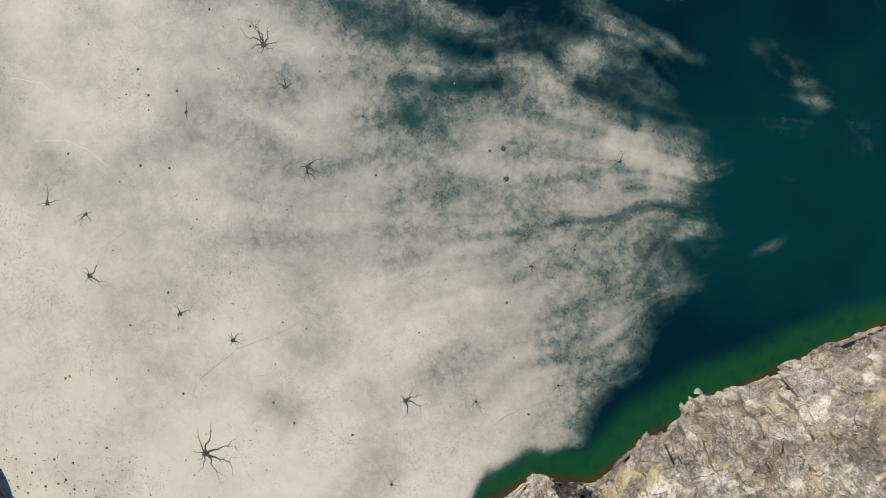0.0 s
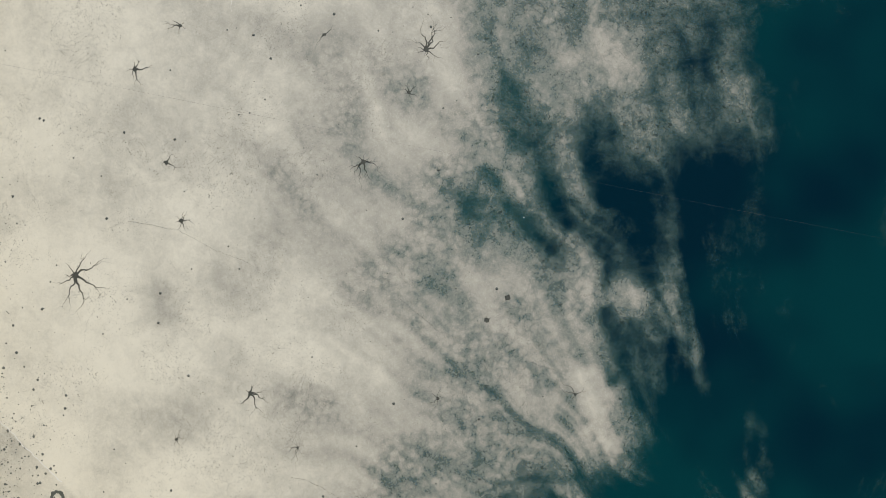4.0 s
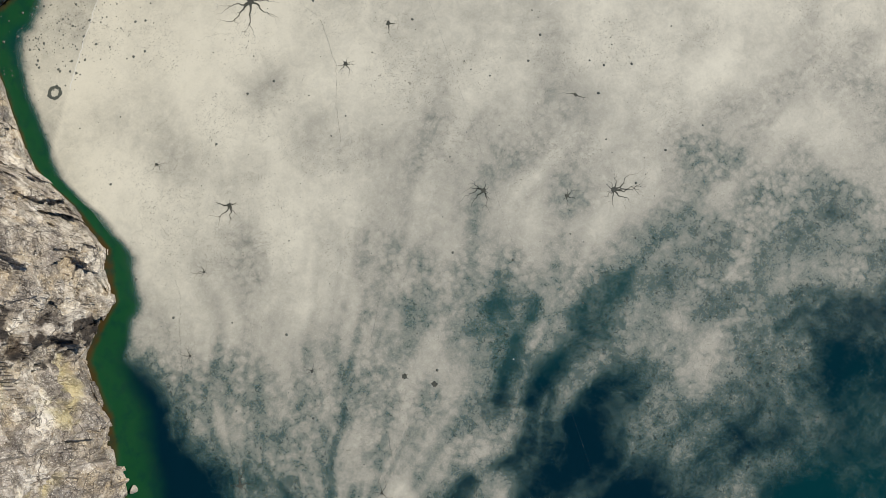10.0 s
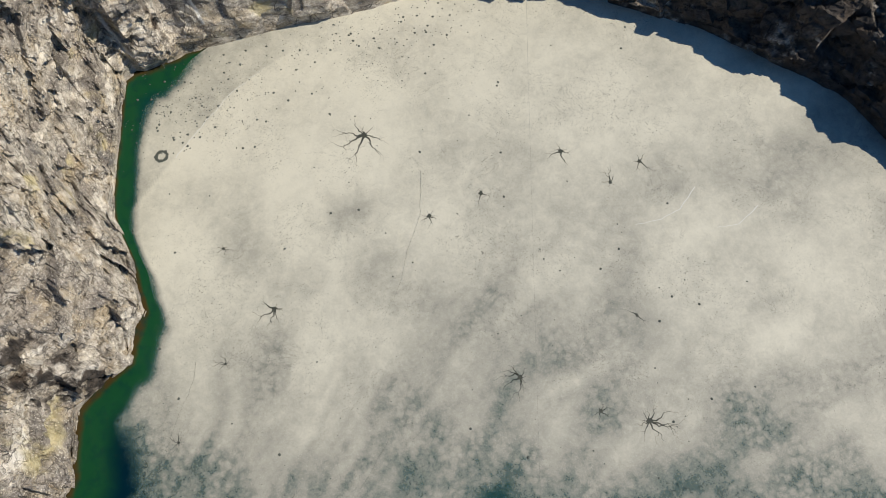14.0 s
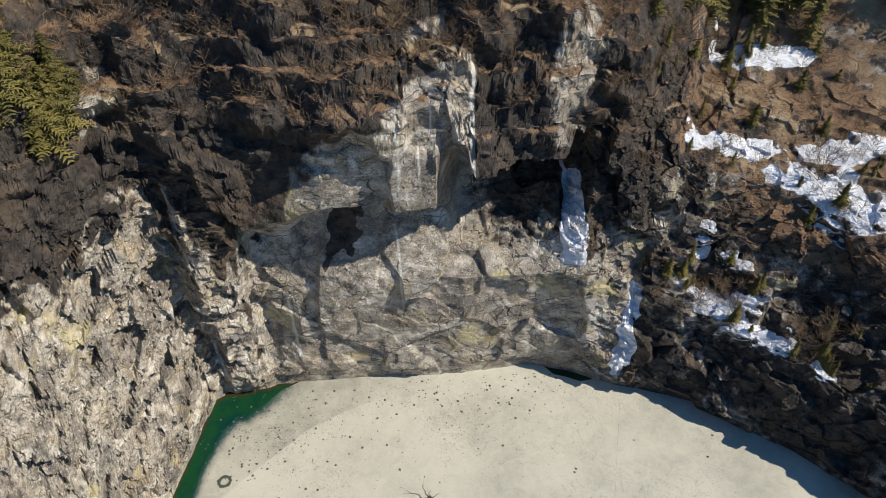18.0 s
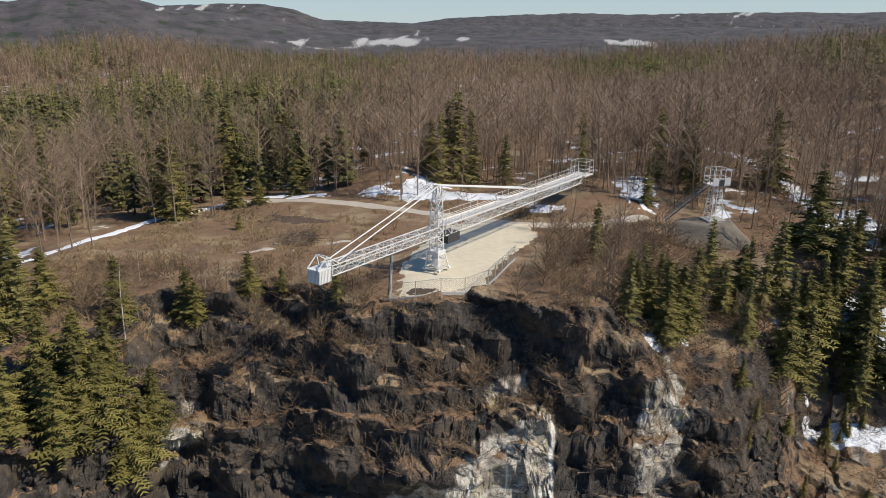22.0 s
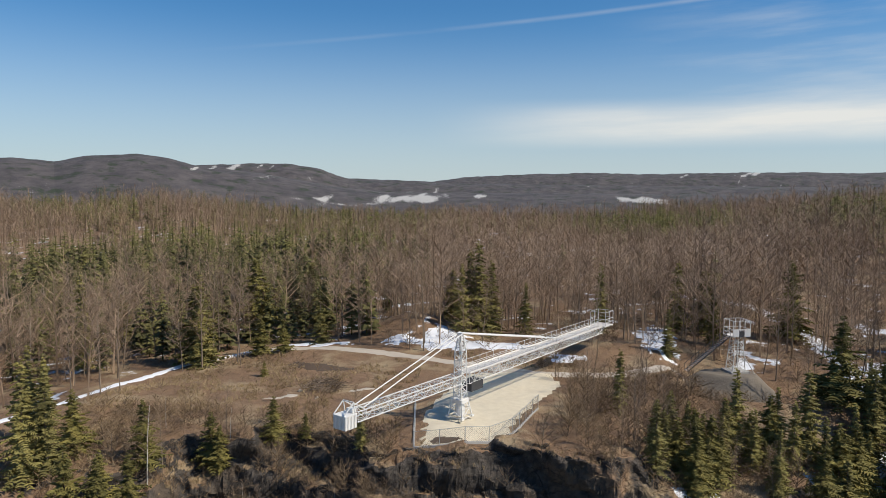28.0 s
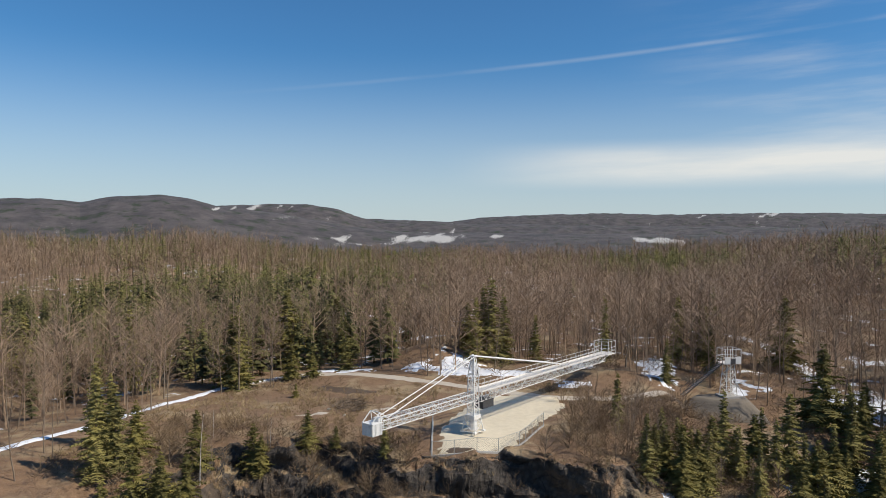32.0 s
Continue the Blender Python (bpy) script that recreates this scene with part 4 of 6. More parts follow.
for marks, sign in ((FLOES, 1), (POOLS, -1)):
    for x0, y0, along, across, much in marks:
        turn = math.atan2(y0 - FAN[1], x0 - FAN[0])
        du = (X - x0 + 1.3 * drift[..., 1]) * math.cos(turn) + (Y - y0) * math.sin(turn)
        dv = (Y - y0 + 1.3 * drift[..., 0]) * math.cos(turn) - (X - x0) * math.sin(turn)
        cov = cov + (0.8 if sign > 0 else -0.6) * much * smooth(2.3, 0.1, np.hypot(du / along, dv / across) + 0.45 * puff + 0.5 * fluff)
rim = r0[None] - np.hypot(X - CENTRE[0], Y - CENTRE[1])
cov = cov - 1.0 * smooth(2.2, 0.0, rim) * smooth(-12, -20, bearing(X, Y)) - 0.8 * smooth(8.0, 0.0, rim) * smooth(-44, -62, bearing(X, Y))
# a thinner grey plate in the north-west corner, cut off by a straight old crack
cov = cov - 0.30 * smooth(-0.2, 0.2, Y - np.interp(X, [-30, -17.7, -10.3, -5.4, 2], [40.6, 51.0, 57.3, 59.8, 62.5])) * smooth(2.0, -6.0, X) * smooth(40, 44, Y)
at = me.attributes.new("cover", "FLOAT", "POINT")
at.data.foreach_set("value", cov.astype(np.float32).ravel())
tagged(new("ice_sheet", me), "grey mottled rotting ice sheet thinning into open water", "ice", kind="structure")

# melt stars: x, y, reach, arms, hub
STARS = [(3.8, 47.7, 3.31, 8, 0.47), (-10.4, 30.4, 1.72, 8, 0.31), (23.8, 8.4, 2.24, 10, 0.36), (12.6, 16.2, 1.98, 9, 0.31), (25.0, 39.4, 1.45, 6, 0.34), (14.7, 37.0, 1.32, 3, 0.31), (8.4, 36.0, 1.12, 7, 0.27), (-12.9, 10.9, 1.45, 6, 0.19), (-25.5, 5.5, 1.72, 7, 0.29), (-13.9, -3.4, 2.38, 6, 0.17), (26.5, 19.0, 1.72, 2, 0.24), (29.1, 34.2, 1.25, 6, 0.24), (19.4, 10.7, 1.12, 6, 0.22), (-5.3, 5.0, 0.4, 5, 0.31), (-14.4, 38.6, 0.99, 6, 0.2), (33.2, 35.7, 1.45, 5, 0.29), (-3.2, 2.6, 0.33, 4, 0.36), (-16.5, 26.0, 1.58, 9, 0.15), (-22.5, 19.5, 1.72, 11, 0.14)]
CRACKS = [[(-19.5, 27), (-20.0, 25.3), (-22.5, 21.5), (-24.3, 18.4), (-27.4, 13.5)], [(8.9, 41.6), (7.5, 36.5), (4.9, 32.6), (3.0, 29), (0.1, 25.6)], [(22.3, -3.7), (21.5, -6.5), (20.0, -9.5)], [(-2, 14), (-6, 10), (-9, 4)], [(-17.5, 5), (-21, 2.5), (-24, 2)], [(-10, 1), (-12, -3)], [(28.5, 0.2), (26.7, -2.3), (25.2, -4.6)], [(34.7, -10.3), (29.9, -12.8), (24.9, -14.9)], [(42.9, -10.1), (38.4, -12.1)], [(21.6, -11.7), (16.9, -15.1)], [(22.0, -3.4), (21.7, -5.5)]]
PALE_CRACKS = [[(38, 31), (35.5, 29), (33, 28.4), (30, 28.6)], [(44, 27), (41, 25.5), (38.5, 25.8)], [(-17.7, 51.0), (-14.2, 54.0), (-10.3, 57.3), (-5.4, 59.8)]]
ZIP_END = (-9.0, -60.0, 6.0)
SNOW_LANE = [(46, 180), (49, 172), (55.7, 161), (57.8, 146.5), (55.6, 124), (54, 106)]

# ---------------------------------------------------------------- standing on the ground
land = bpy.data.objects["ground"]
depsgraph = bpy.context.evaluated_depsgraph_get()
land_now = land.evaluated_get(depsgraph)


def ground_z(x, y, top=400.0):
    hit, place, normal, _ = land_now.ray_cast(Vector((x, y, top)), Vector((0, 0, -1)))
    return (place.z, abs(normal.z)) if hit else (0.0, 1.0)


# ---------------------------------------------------------------- plants
def bend(rng, a, d, length, segs, wob):
    """A wavering line of points from a along d."""
    pts, p = [np.array(a, float)], np.array(a, float)
    d = np.array(d, float)
    for _ in range(segs):
        d = d + rng.normal(0, wob, 3)
        d /= np.linalg.norm(d)
        p = p + d * length / segs
        pts.append(p)
    return pts


def limbs(b, pts, r0, r1, sides=3):
    n = len(pts) - 1
    for i in range(n):
        b.rod(pts[i], pts[i + 1], r0 + (r1 - r0) * i / n, r0 + (r1 - r0) * (i + 1) / n, sides)


def bare_tree(seed, h, spread=0.25, start=0.3, boughs=20, twigs=4, lod=0, thick=1.0):
    """Trunk and crown meshes of a leafless tree with its foot at the origin."""
    rng = np.random.default_rng(seed)
    trunk, crown = Build(), Build()
    pts = bend(rng, (0, 0, -0.5), (rng.normal(0, 0.03), rng.normal(0, 0.03), 1), h + 0.5, 3 if lod else 7, 0.035)
    limbs(trunk, pts, 0.009 * h * thick, 0.02, 3 if lod else 6)
    P = np.array(pts)
    for k in range(boughs):
        f = start + (1 - start) * (k + rng.random()) / boughs
        j = min(int(f * (len(P) - 1)), len(P) - 2)
        a = P[j] + (P[j + 1] - P[j]) * (f * (len(P) - 1) - j)
        ang = k * 2.4 + rng.normal(0, 0.4)
        up = (0.3 if lod else 0.45) + (0.6 if lod else 0.75) * f + 0.3 * rng.random()
        ln = h * spread * (1.15 - 0.85 * f) * rng.uniform(0.7, 1.3) * 1.5
        d = np.array([math.cos(ang), math.sin(ang), up])
        d /= np.linalg.norm(d)
        q = bend(rng, a, d, ln, 1 if lod else 3, 0.16)
        if lod == 2:
            crown.twig(q[0], q[-1], 0.05 * thick, np.array([-d[1], d[0], 0.3]))
        else:
            limbs(crown, q, (0.035 if lod else 0.03) * thick + 0.002 * h * (1 - f), 0.012 * (1.6 if lod else 1), 3)
        for m in range(twigs):
            g = rng.uniform(0.3, 1.0)
            s = q[0] + (q[-1] - q[0]) * g
            e = d * 0.9 + rng.normal(0, 0.55, 3) + (0, 0, 0.25)
            e /= np.linalg.norm(e)
            s2 = s + e * ln * rng.uniform(0.3, 0.6)
            if lod:
                crown.twig(s, s2, 0.026 * thick, np.array([-e[1], e[0], rng.normal(0, 0.5)]))
            else:
                crown.rod(s, s2, 0.013, 0.006, 3)
            if not lod:
                for _ in range(2):
                    e2 = e + rng.normal(0, 0.5, 3)
                    e2 /= np.linalg.norm(e2)
                    s3 = s + (s2 - s) * rng.uniform(0.4, 1)
                    crown.rod(s3, s3 + e2 * ln * 0.25, 0.009, 0.004, 3)
    return trunk, crown


def conifer(seed, h, width=0.2, whorls=16, arms=8, start=0.12, lod=0, ragged=0.35):
    """Trunk and needle meshes of a spruce or pine."""
    rng = np.random.default_rng(seed)
    trunk, crown = Build(), Build()
    trunk.rod((0, 0, -0.5), (0, 0, h * 0.6), 0.013 * h, 0.008 * h, 3 if lod else 6)
    trunk.rod((0, 0, h * 0.6), (0, 0, h * 0.98), 0.008 * h, 0.01, 3 if lod else 6)
    for w in range(whorls):
        f = start + (0.985 - start) * (w + 0.5 * rng.random()) / whorls
        reach = h * width * (1 - f) ** 0.8 * rng.uniform(1 - ragged, 1 + ragged * 0.6) + 0.12
        for k in range(arms):
            if rng.random() < 0.12:
                continue
            ang = k * 2 * math.pi / arms + w * 0.9 + rng.normal(0, 0.2)
            ln = reach * rng.uniform(0.65, 1.15)
            u = np.array([math.cos(ang), math.sin(ang), 0])
            s = np.array([-math.sin(ang), math.cos(ang), 0])
            z0 = f * h + rng.normal(0, 0.02 * h)
            droop = rng.uniform(-0.45, 0.12)
            tip = u * ln + np.array([0, 0, z0 + ln * droop])
            root = np.array([0, 0, z0])
            if lod:
                wd = ln * 0.42
                mid = root + (tip - root) * 0.55
                crown.add([root, mid + s * wd - (0, 0, 0.10 * ln), tip, mid - s * wd - (0, 0, 0.10 * ln), mid + (0, 0, 0.18 * ln)], t=[[0, 1, 4], [1, 2, 4], [2, 3, 4], [3, 0, 4], [0, 3, 2], [0, 2, 1]])
                continue
            # a bough: needle clumps along a rib
            for g in range(6):
                c0 = root + (tip - root) * (0.12 + 0.155 * g)
                wd = (ln * 0.20 + 0.10) * (1 - 0.08 * g) * rng.uniform(0.7, 1.3)
                for side in (-1, 1):
                    e = s * side * wd + u * wd * 0.8 + np.array([0, 0, -wd * rng.uniform(0.0, 0.5)])
                    c1 = c0 + e
                    nrm = np.array([0, 0, 0.16 * wd + 0.03])
                    back = u * wd * 0.5
                    crown.add([c0 - back * 0.4, c0 + back, c1, c0 + e * 0.5 + nrm, c0 + e * 0.5 - nrm], t=[[0, 2, 3], [2, 1, 3], [1, 0, 3], [2, 0, 4], [1, 2, 4], [0, 1, 4]])
    return trunk, crown


TREES = {}


def tree_kind(key, trunk, crown, mats):
    TREES[key] = (trunk.mesh(key + "_trunk", mats[0], True), crown.mesh(key + "_crown", mats[1]))


for s in range(4):
    tree_kind(f"bare{s}", *bare_tree(s + 1, 13 + s, 0.20 + 0.02 * s, 0.28, 26, 5), (M_BARK, M_TWIG))
    tree_kind(f"spruce{s}", *conifer(s + 11, 10, 0.17 + 0.015 * s, 34, 8, 0.06, ragged=0.6), (M_BARK, M_PINE))
    tree_kind(f"pine{s}", *conifer(s + 21, 9, 0.30 + 0.02 * s, 23, 11, 0.10, ragged=0.6), (M_BARK, M_PINE_Y))
    tree_kind(f"birch{s}", *bare_tree(s + 41, 8, 0.17, 0.35, 14, 3, thick=1.1), (M_BIRCH, M_TWIG))
    tree_kind(f"shrub{s}", *bare_tree(s + 51, 3.0, 0.5, 0.02, 22, 4, thick=1.3), (M_BARK, M_DRY))

LABELS = {
    "bare": ("bare_tree", "tall leafless grey hardwood tree with fine upright branches", "tree"),
    "spruce": ("spruce_tree", "dark green narrow spruce with drooping ragged boughs", "tree"),
    "pine": ("pine_tree", "olive green young pine with loose open crown", "tree"),
    "birch": ("birch_tree", "leaning leafless birch with pale white stem", "tree"),
    "shrub": ("shrub", "leafless brown bush of dense thin stems", "shrub"),
}
trng = np.random.default_rng(5)
placed = []


def plant(kind, x, y, h=None, lean=0.0, z=None):
    v = int(trng.integers(4))
    if z is None:
        z, up = ground_z(x, y)
    name, label, cat = LABELS[kind]
    base = {"bare": 13 + v, "spruce": 10, "pine": 9, "birch": 8, "shrub": 3}[kind]
    k = (h or base) / base
    ob = new(name)
    ob.empty_display_size = 0.2
    ob.matrix_basis = pose(x, y, z - 0.15, lean * trng.normal(), lean * trng.normal(), float(trng.uniform(0, 360))) @ Matrix.Diagonal((k, k, k, 1))
    tagged(ob, label, cat, {"tree": "trees round the quarry rim", "shrub": "bushes round the quarry rim"}[cat])
    a, b = TREES[f"{kind}{v}"]
    part("trunk", a, ob), part("crown", b, ob)
    placed.append((x, y))
    return ob


def on_track(x, y):
    return min(math.hypot(x - a, y - b) for a, b in TRACK_PTS) < 2.6


TRACK = [(-56, 66), (-52, 80), (-50, 95), (-44, 111), (-36, 119.0), (-24, 118.0), (-12.6, 115), (-5, 111.6), (8, 107.0), (19, 108.0), (27, 111.5), (34, 113.0)]
TRACK_PTS = [(a[0] + (b[0] - a[0]) * f / 6, a[1] + (b[1] - a[1]) * f / 6) for a, b in zip(TRACK, TRACK[1:]) for f in range(6)]


def clearing(x, y):
    """Open ground: the field, the gravel pad, the mound and the track."""
    if on_track(x, y):
        return True
    if -46 < x < 14 and y < 118 - 0.012 * (x + 15) ** 2 - (4 if x < -30 else 0):
        return True
    return math.hypot(x - 35, y - 110) < 9 or (8 < x < 34 and 104 < y < 117)


# trees that can be told apart along the rim and the field
for x, y, kind, h in [(-39.7, 67.5, "spruce", 11.5), (-38.4, 68.8, "spruce", 10), (-30.5, 71.5, "birch", 8), (-31.5, 73, "pine", 7), (-30.2, 74, "bare", 7), (-27, 78, "pine", 6), (-25.5, 78.5, "bare", 6), (-25.8, 77.3, "pine", 5), (-21.3, 80.6, "pine", 5), (-20, 77.6, "shrub", 4), (-18, 81, "pine", 2.8), (-11.7, 78.7, "spruce", 4.8), (-38.5, 73, "pine", 6.5), (-43, 75.5, "spruce", 9), (-45, 76, "spruce", 10), (-33, 68, "pine", 6), (-41.5, 109, "spruce", 14), (-43, 110.5, "pine", 12), (-36, 119 - 9, "bare", 12), (-34.8, 115.5, "pine", 6.5), (-31.5, 116.5, "pine", 5.5), (-4, 127, "spruce", 12), (-1.2, 129.5, "spruce", 16), (1.0, 130.5, "spruce", 13), (-2.8, 131, "spruce", 14), (28, 118, "spruce", 7.5), (-30, 103, "pine", 2.4), (-15, 92, "shrub", 2.0), (10, 86, "shrub", 4), (12, 89, "shrub", 4), (13, 94, "bare", 7), (14, 98, "bare", 8), (9.5, 83, "shrub", 3.5)]:
    plant(kind, x, y, h)
for x, y, z, kind, h in [(-31.3, 61.3, None, "pine", 8.5), (-30.4, 63.4, None, "pine", 9), (-29.3, 64.2, None, "pine", 8.5), (-28.2, 65.2, None, "pine", 8), (-27.6, 67, None, "pine", 7.5), (-27, 68.7, None, "pine", 6.5), (-29.5, 66.5, None, "pine", 8), (-31.5, 65, None, "pine", 8.5), (-33, 62.5, None, "pine", 8.5), (-34.5, 60, None, "pine", 8), (-34, 64.5, None, "pine", 8)]:
    plant(kind, x, y, h, z=z)
for n in range(120):
    x, y = trng.uniform(10, 34), trng.uniform(78, 106)
    if y > 70 + x * 0.4 and not (clearing(x, y) and x > 14 and y > 104):
        if x > 27 and y > 97:
            continue
        kind = str(trng.choice(["spruce", "spruce", "pine", "pine", "bare", "bare", "bare", "bare", "bare", "shrub", "shrub", "shrub"]))
        if x < 16 or y > 95:
            kind = str(trng.choice(["bare", "shrub", "shrub"]))
        plant(kind, x, y, float(trng.uniform(4.5, 8.5)) * (0.42 if kind == "shrub" else 0.7 if x > 25 else 1))
for cx, cy, wide, deep, count, tall in ((37, 89, 4.5, 3.0, 12, 10.5), (22, 82.5, 2.2, 2.4, 9, 8.0), (49, 93, 4.0, 3.0, 8, 10.5), (28, 87, 2.0, 2.0, 4, 8.5)):
    for n in range(count):
        x, y = cx + trng.normal(0, wide), cy + trng.normal(0, deep)
        plant(str(trng.choice(["spruce", "spruce", "pine"])), x, y, float(tall * trng.uniform(0.65, 1.1)))
for n in range(60):
    x, y = trng.uniform(30, 66), trng.uniform(88, 112)
    if (x < 42 and y > 94) or y > 104:
        continue
    plant(trng.choice(["spruce", "pine", "pine", "pine", "bare", "bare"]), x, y, float(trng.uniform(5, 9)))
for n in range(70):
    a, r = radians(trng.uniform(16, 47)), trng.uniform(13, 34)
    rr = float(lake_shore(math.degrees(a))) + r
    x, y = CENTRE[0] + math.sin(a) * rr, rr * math.cos(a)
    plant(trng.choice(["pine", "spruce", "pine", "shrub"]), x, y, float(trng.uniform(1.5, 4.0)))
for n in range(44):
    a, r = radians(trng.uniform(23, 50)), trng.uniform(3.5, 9)
    rr = float(lake_shore(math.degrees(a))) + r
    plant(trng.choice(["spruce", "pine", "shrub"]), CENTRE[0] + math.sin(a) * rr, rr * math.cos(a), float(trng.uniform(1.2, 3.2)))
for n in range(60):
    x, y = trng.uniform(-40, 13), trng.uniform(69, 81)
    if y > 72 - 0.1 * x - (4 if x < -20 else 0) and not (-8 < x < 6 and y > 77):
        plant(trng.choice(["shrub", "shrub", "shrub", "birch", "bare"]), x, y, float(trng.uniform(1.2, 3.6)))
for n in range(16):
    x, y = trng.uniform(-40, -6), trng.uniform(80, 114)
    plant("shrub", x, y, float(trng.uniform(0.8, 1.8)))
tries = 0
while len(placed) < 680 and tries < 4000:
    tries += 1
    x, y = trng.uniform(-85, 75), trng.uniform(60, 150)
    if clearing(x, y) or (x > -46 and y < 100 and x < 14) or (14 < x < 34 and y < 108) or (x >= 34 and y < 100) or (x < -46 and y < 60):
        continue
    if -11 < x < 32 and 112 < y < 131 and trng.random() < 0.55:
        continue
    plant(trng.choice(["bare"] * 22 + ["spruce", "pine"]), x, y, float(trng.uniform(8, 15)))


# the woods beyond, one mesh for each kind
def woods(name, label, makers, spots, mats, seed):
    rng = np.random.default_rng(seed)
    V, Q, T, off = [], [], [], 0
    packs = []
    for b in makers:
        v = np.concatenate(b.v)
        q = np.concatenate(b.q) if b.q else np.zeros((0, 4), int)
        t = np.concatenate(b.t) if b.t else np.zeros((0, 3), int)
        packs.append((v, q, t))
    which = rng.integers(len(packs), size=len(spots))
    for k, (v, q, t) in enumerate(packs):
        S = spots[which == k]
        if not len(S):
            continue
        a = rng.uniform(0, 2 * math.pi, len(S))
        c, s = np.cos(a)[:, None], np.sin(a)[:, None]
        sc = S[:, 3:4]
        W = np.stack([(v[:, 0] * c - v[:, 1] * s) * sc + S[:, 0:1], (v[:, 0] * s + v[:, 1] * c) * sc + S[:, 1:2], v[:, 2] * sc + S[:, 2:3]], -1)
        base = off + np.arange(len(S))[:, None, None] * len(v)
        if len(q):
            Q.append((q[None] + base).reshape(-1, 4))
        if len(t):
            T.append((t[None] + base).reshape(-1, 3))
        V.append(W.reshape(-1, 3))
        off += len(S) * len(v)
    me = mesh_of(name, np.concatenate(V), np.concatenate(Q) if Q else None, np.concatenate(T) if T else None, mats)
    return tagged(new(name, me), label, "woods", kind="stuff")


def both(pair):
    b = Build()
    for p in pair:
        b.v += p.v
        b.q += [q + b.n for q in p.q]
        b.t += [t + b.n for t in p.t]
        b.n += p.n
    return b


wrng = np.random.default_rng(8)


def spots_in(r0, r1, spacing, span=(-52, 50)):
    n = int((r1 * r1 - r0 * r0) / 2 * radians(span[1] - span[0]) / spacing**2)
    r = np.sqrt(wrng.uniform(r0 * r0, r1 * r1, n))
    a = np.radians(wrng.uniform(span[0], span[1], n))
    x, y = 2 + r * np.sin(a), 5 + r * np.cos(a)
    out = []
    for i in range(n):
        if y[i] < 150 and -85 < x[i] < 75 or (y[i] < 60):
            if clearing(x[i], y[i]) or (x[i] > -46 and y[i] < 118) or y[i] < 60 or (x[i] < -46 and wrng.random() < 0.3):
                continue
        if -11 < x[i] < 32 and 112 < y[i] < 131 and wrng.random() < 0.4:
            continue
        z = ground_z(x[i], y[i])[0]
        out.append((x[i], y[i], z, wrng.uniform(0.6, 1.25)))
    out = np.array(out)
    open_ = fbm(out[:, :3] * (1 / 38.0, 1 / 38.0, 0), 3, 57)
    out[:, 3] *= 1 + 0.22 * fbm(out[:, :3] * (1 / 45.0, 1 / 45.0, 0), 2, 58)
    out = out[(open_ > -0.5) | (wrng.random(len(out)) < 0.25)]
    dens = fbm(out[:, :3] * (1 / 70.0, 1 / 70.0, 0), 3, 55)
    ang, far = np.degrees(np.arctan2(out[:, 0] - 2, out[:, 1] - 5)), np.hypot(out[:, 0] - 2, out[:, 1] - 5)
    for a0, d0, aw, dw in ((-17, 210, 5, 45), (17, 340, 8, 60), (12, 420, 6, 50), (-27, 300, 6, 60), (-2, 165, 2.2, 18), (26, 260, 5, 40)):
        dens = dens + 0.8 * np.exp(-(((ang - a0) / aw) ** 2) - ((far - d0) / dw) ** 2)
    return out, dens


near, dn = spots_in(95, 230, 3.7)
mid, dm = spots_in(230, 480, 5.0)
dist, dd = spots_in(480, 1150, 8.5)
ever = lambda d, r: d + wrng.normal(0, 0.25, len(d)) > r
bare_near = [both(bare_tree(s + 61, 13, 0.25, 0.28, 20, 9, lod=1)) for s in range(4)]
bare_far = [both(bare_tree(s + 71, 13, 0.28, 0.25, 18, 8, lod=2, thick=1.5)) for s in range(4)]
bare_dist = [both(bare_tree(s + 75, 14, 0.30, 0.2, 13, 6, lod=2, thick=2.6)) for s in range(4)]
con_near = [both(conifer(s + 81, 12, 0.19, 14, 7, 0.1, lod=1)) for s in range(3)]
con_far = [both(conifer(s + 91, 13, 0.21, 8, 5, 0.1, lod=1)) for s in range(3)]
for tag, S, D, B, C in (("near", near, dn, bare_near, con_near), ("mid", mid, dm, bare_far, con_far), ("far", dist, dd, bare_dist, con_far)):
    e = ever(D, {"near": 0.50, "mid": 0.42, "far": 0.40}[tag])
    woods("hardwood_forest", "leafless grey-brown hardwood forest standing in patchy snow", B, S[~e], M_TWIG, 3)
    woods("conifer_forest", "scattered dark green conifers among bare hardwoods", C, S[e], M_FIR, 4)


# brushwood on the ledges and dry grass over the field
def scatter(n, box, test, lo, hi):
    out = []
    for _ in range(n):
        x, y = wrng.uniform(box[0], box[1]), wrng.uniform(box[2], box[3])
        z, up = ground_z(x, y)
        if test(x, y, z, up):
            out.append((x, y, z, wrng.uniform(lo, hi)))
    return np.array(out)


off_pad = lambda x, y: not (-8.5 < x < 13 and 78 < y < 109) and not on_track(x, y)
brush = [both(bare_tree(s + 101, 1.6, 0.55, 0.02, 12, 2, lod=1, thick=0.6)) for s in range(4)]
S = scatter(3600, (-46, 34, 66, 112), lambda x, y, z, up: up > 0.45 and z > 36 and off_pad(x, y) and (y < 82 - 0.15 * x or x > 8 or wrng.random() < 0.04), 0.35, 1.25)
woods("brushwood", "low tangled brown brushwood on ledges and pit rim", brush, S, M_DRY, 6)
S = scatter(1900, (20, 64, 58, 108), lambda x, y, z, up: up > 0.5 and z > 12, 0.3, 1.0)
woods("brushwood", "sparse brown brushwood on the snowy terrace", brush, S, M_DRY, 7)
S = scatter(1500, (-90, 80, 100, 160), lambda x, y, z, up: not clearing(x, y), 0.5, 1.6)
woods("brushwood", "brown undergrowth below the bare trees", brush, S, M_DRY, 8)


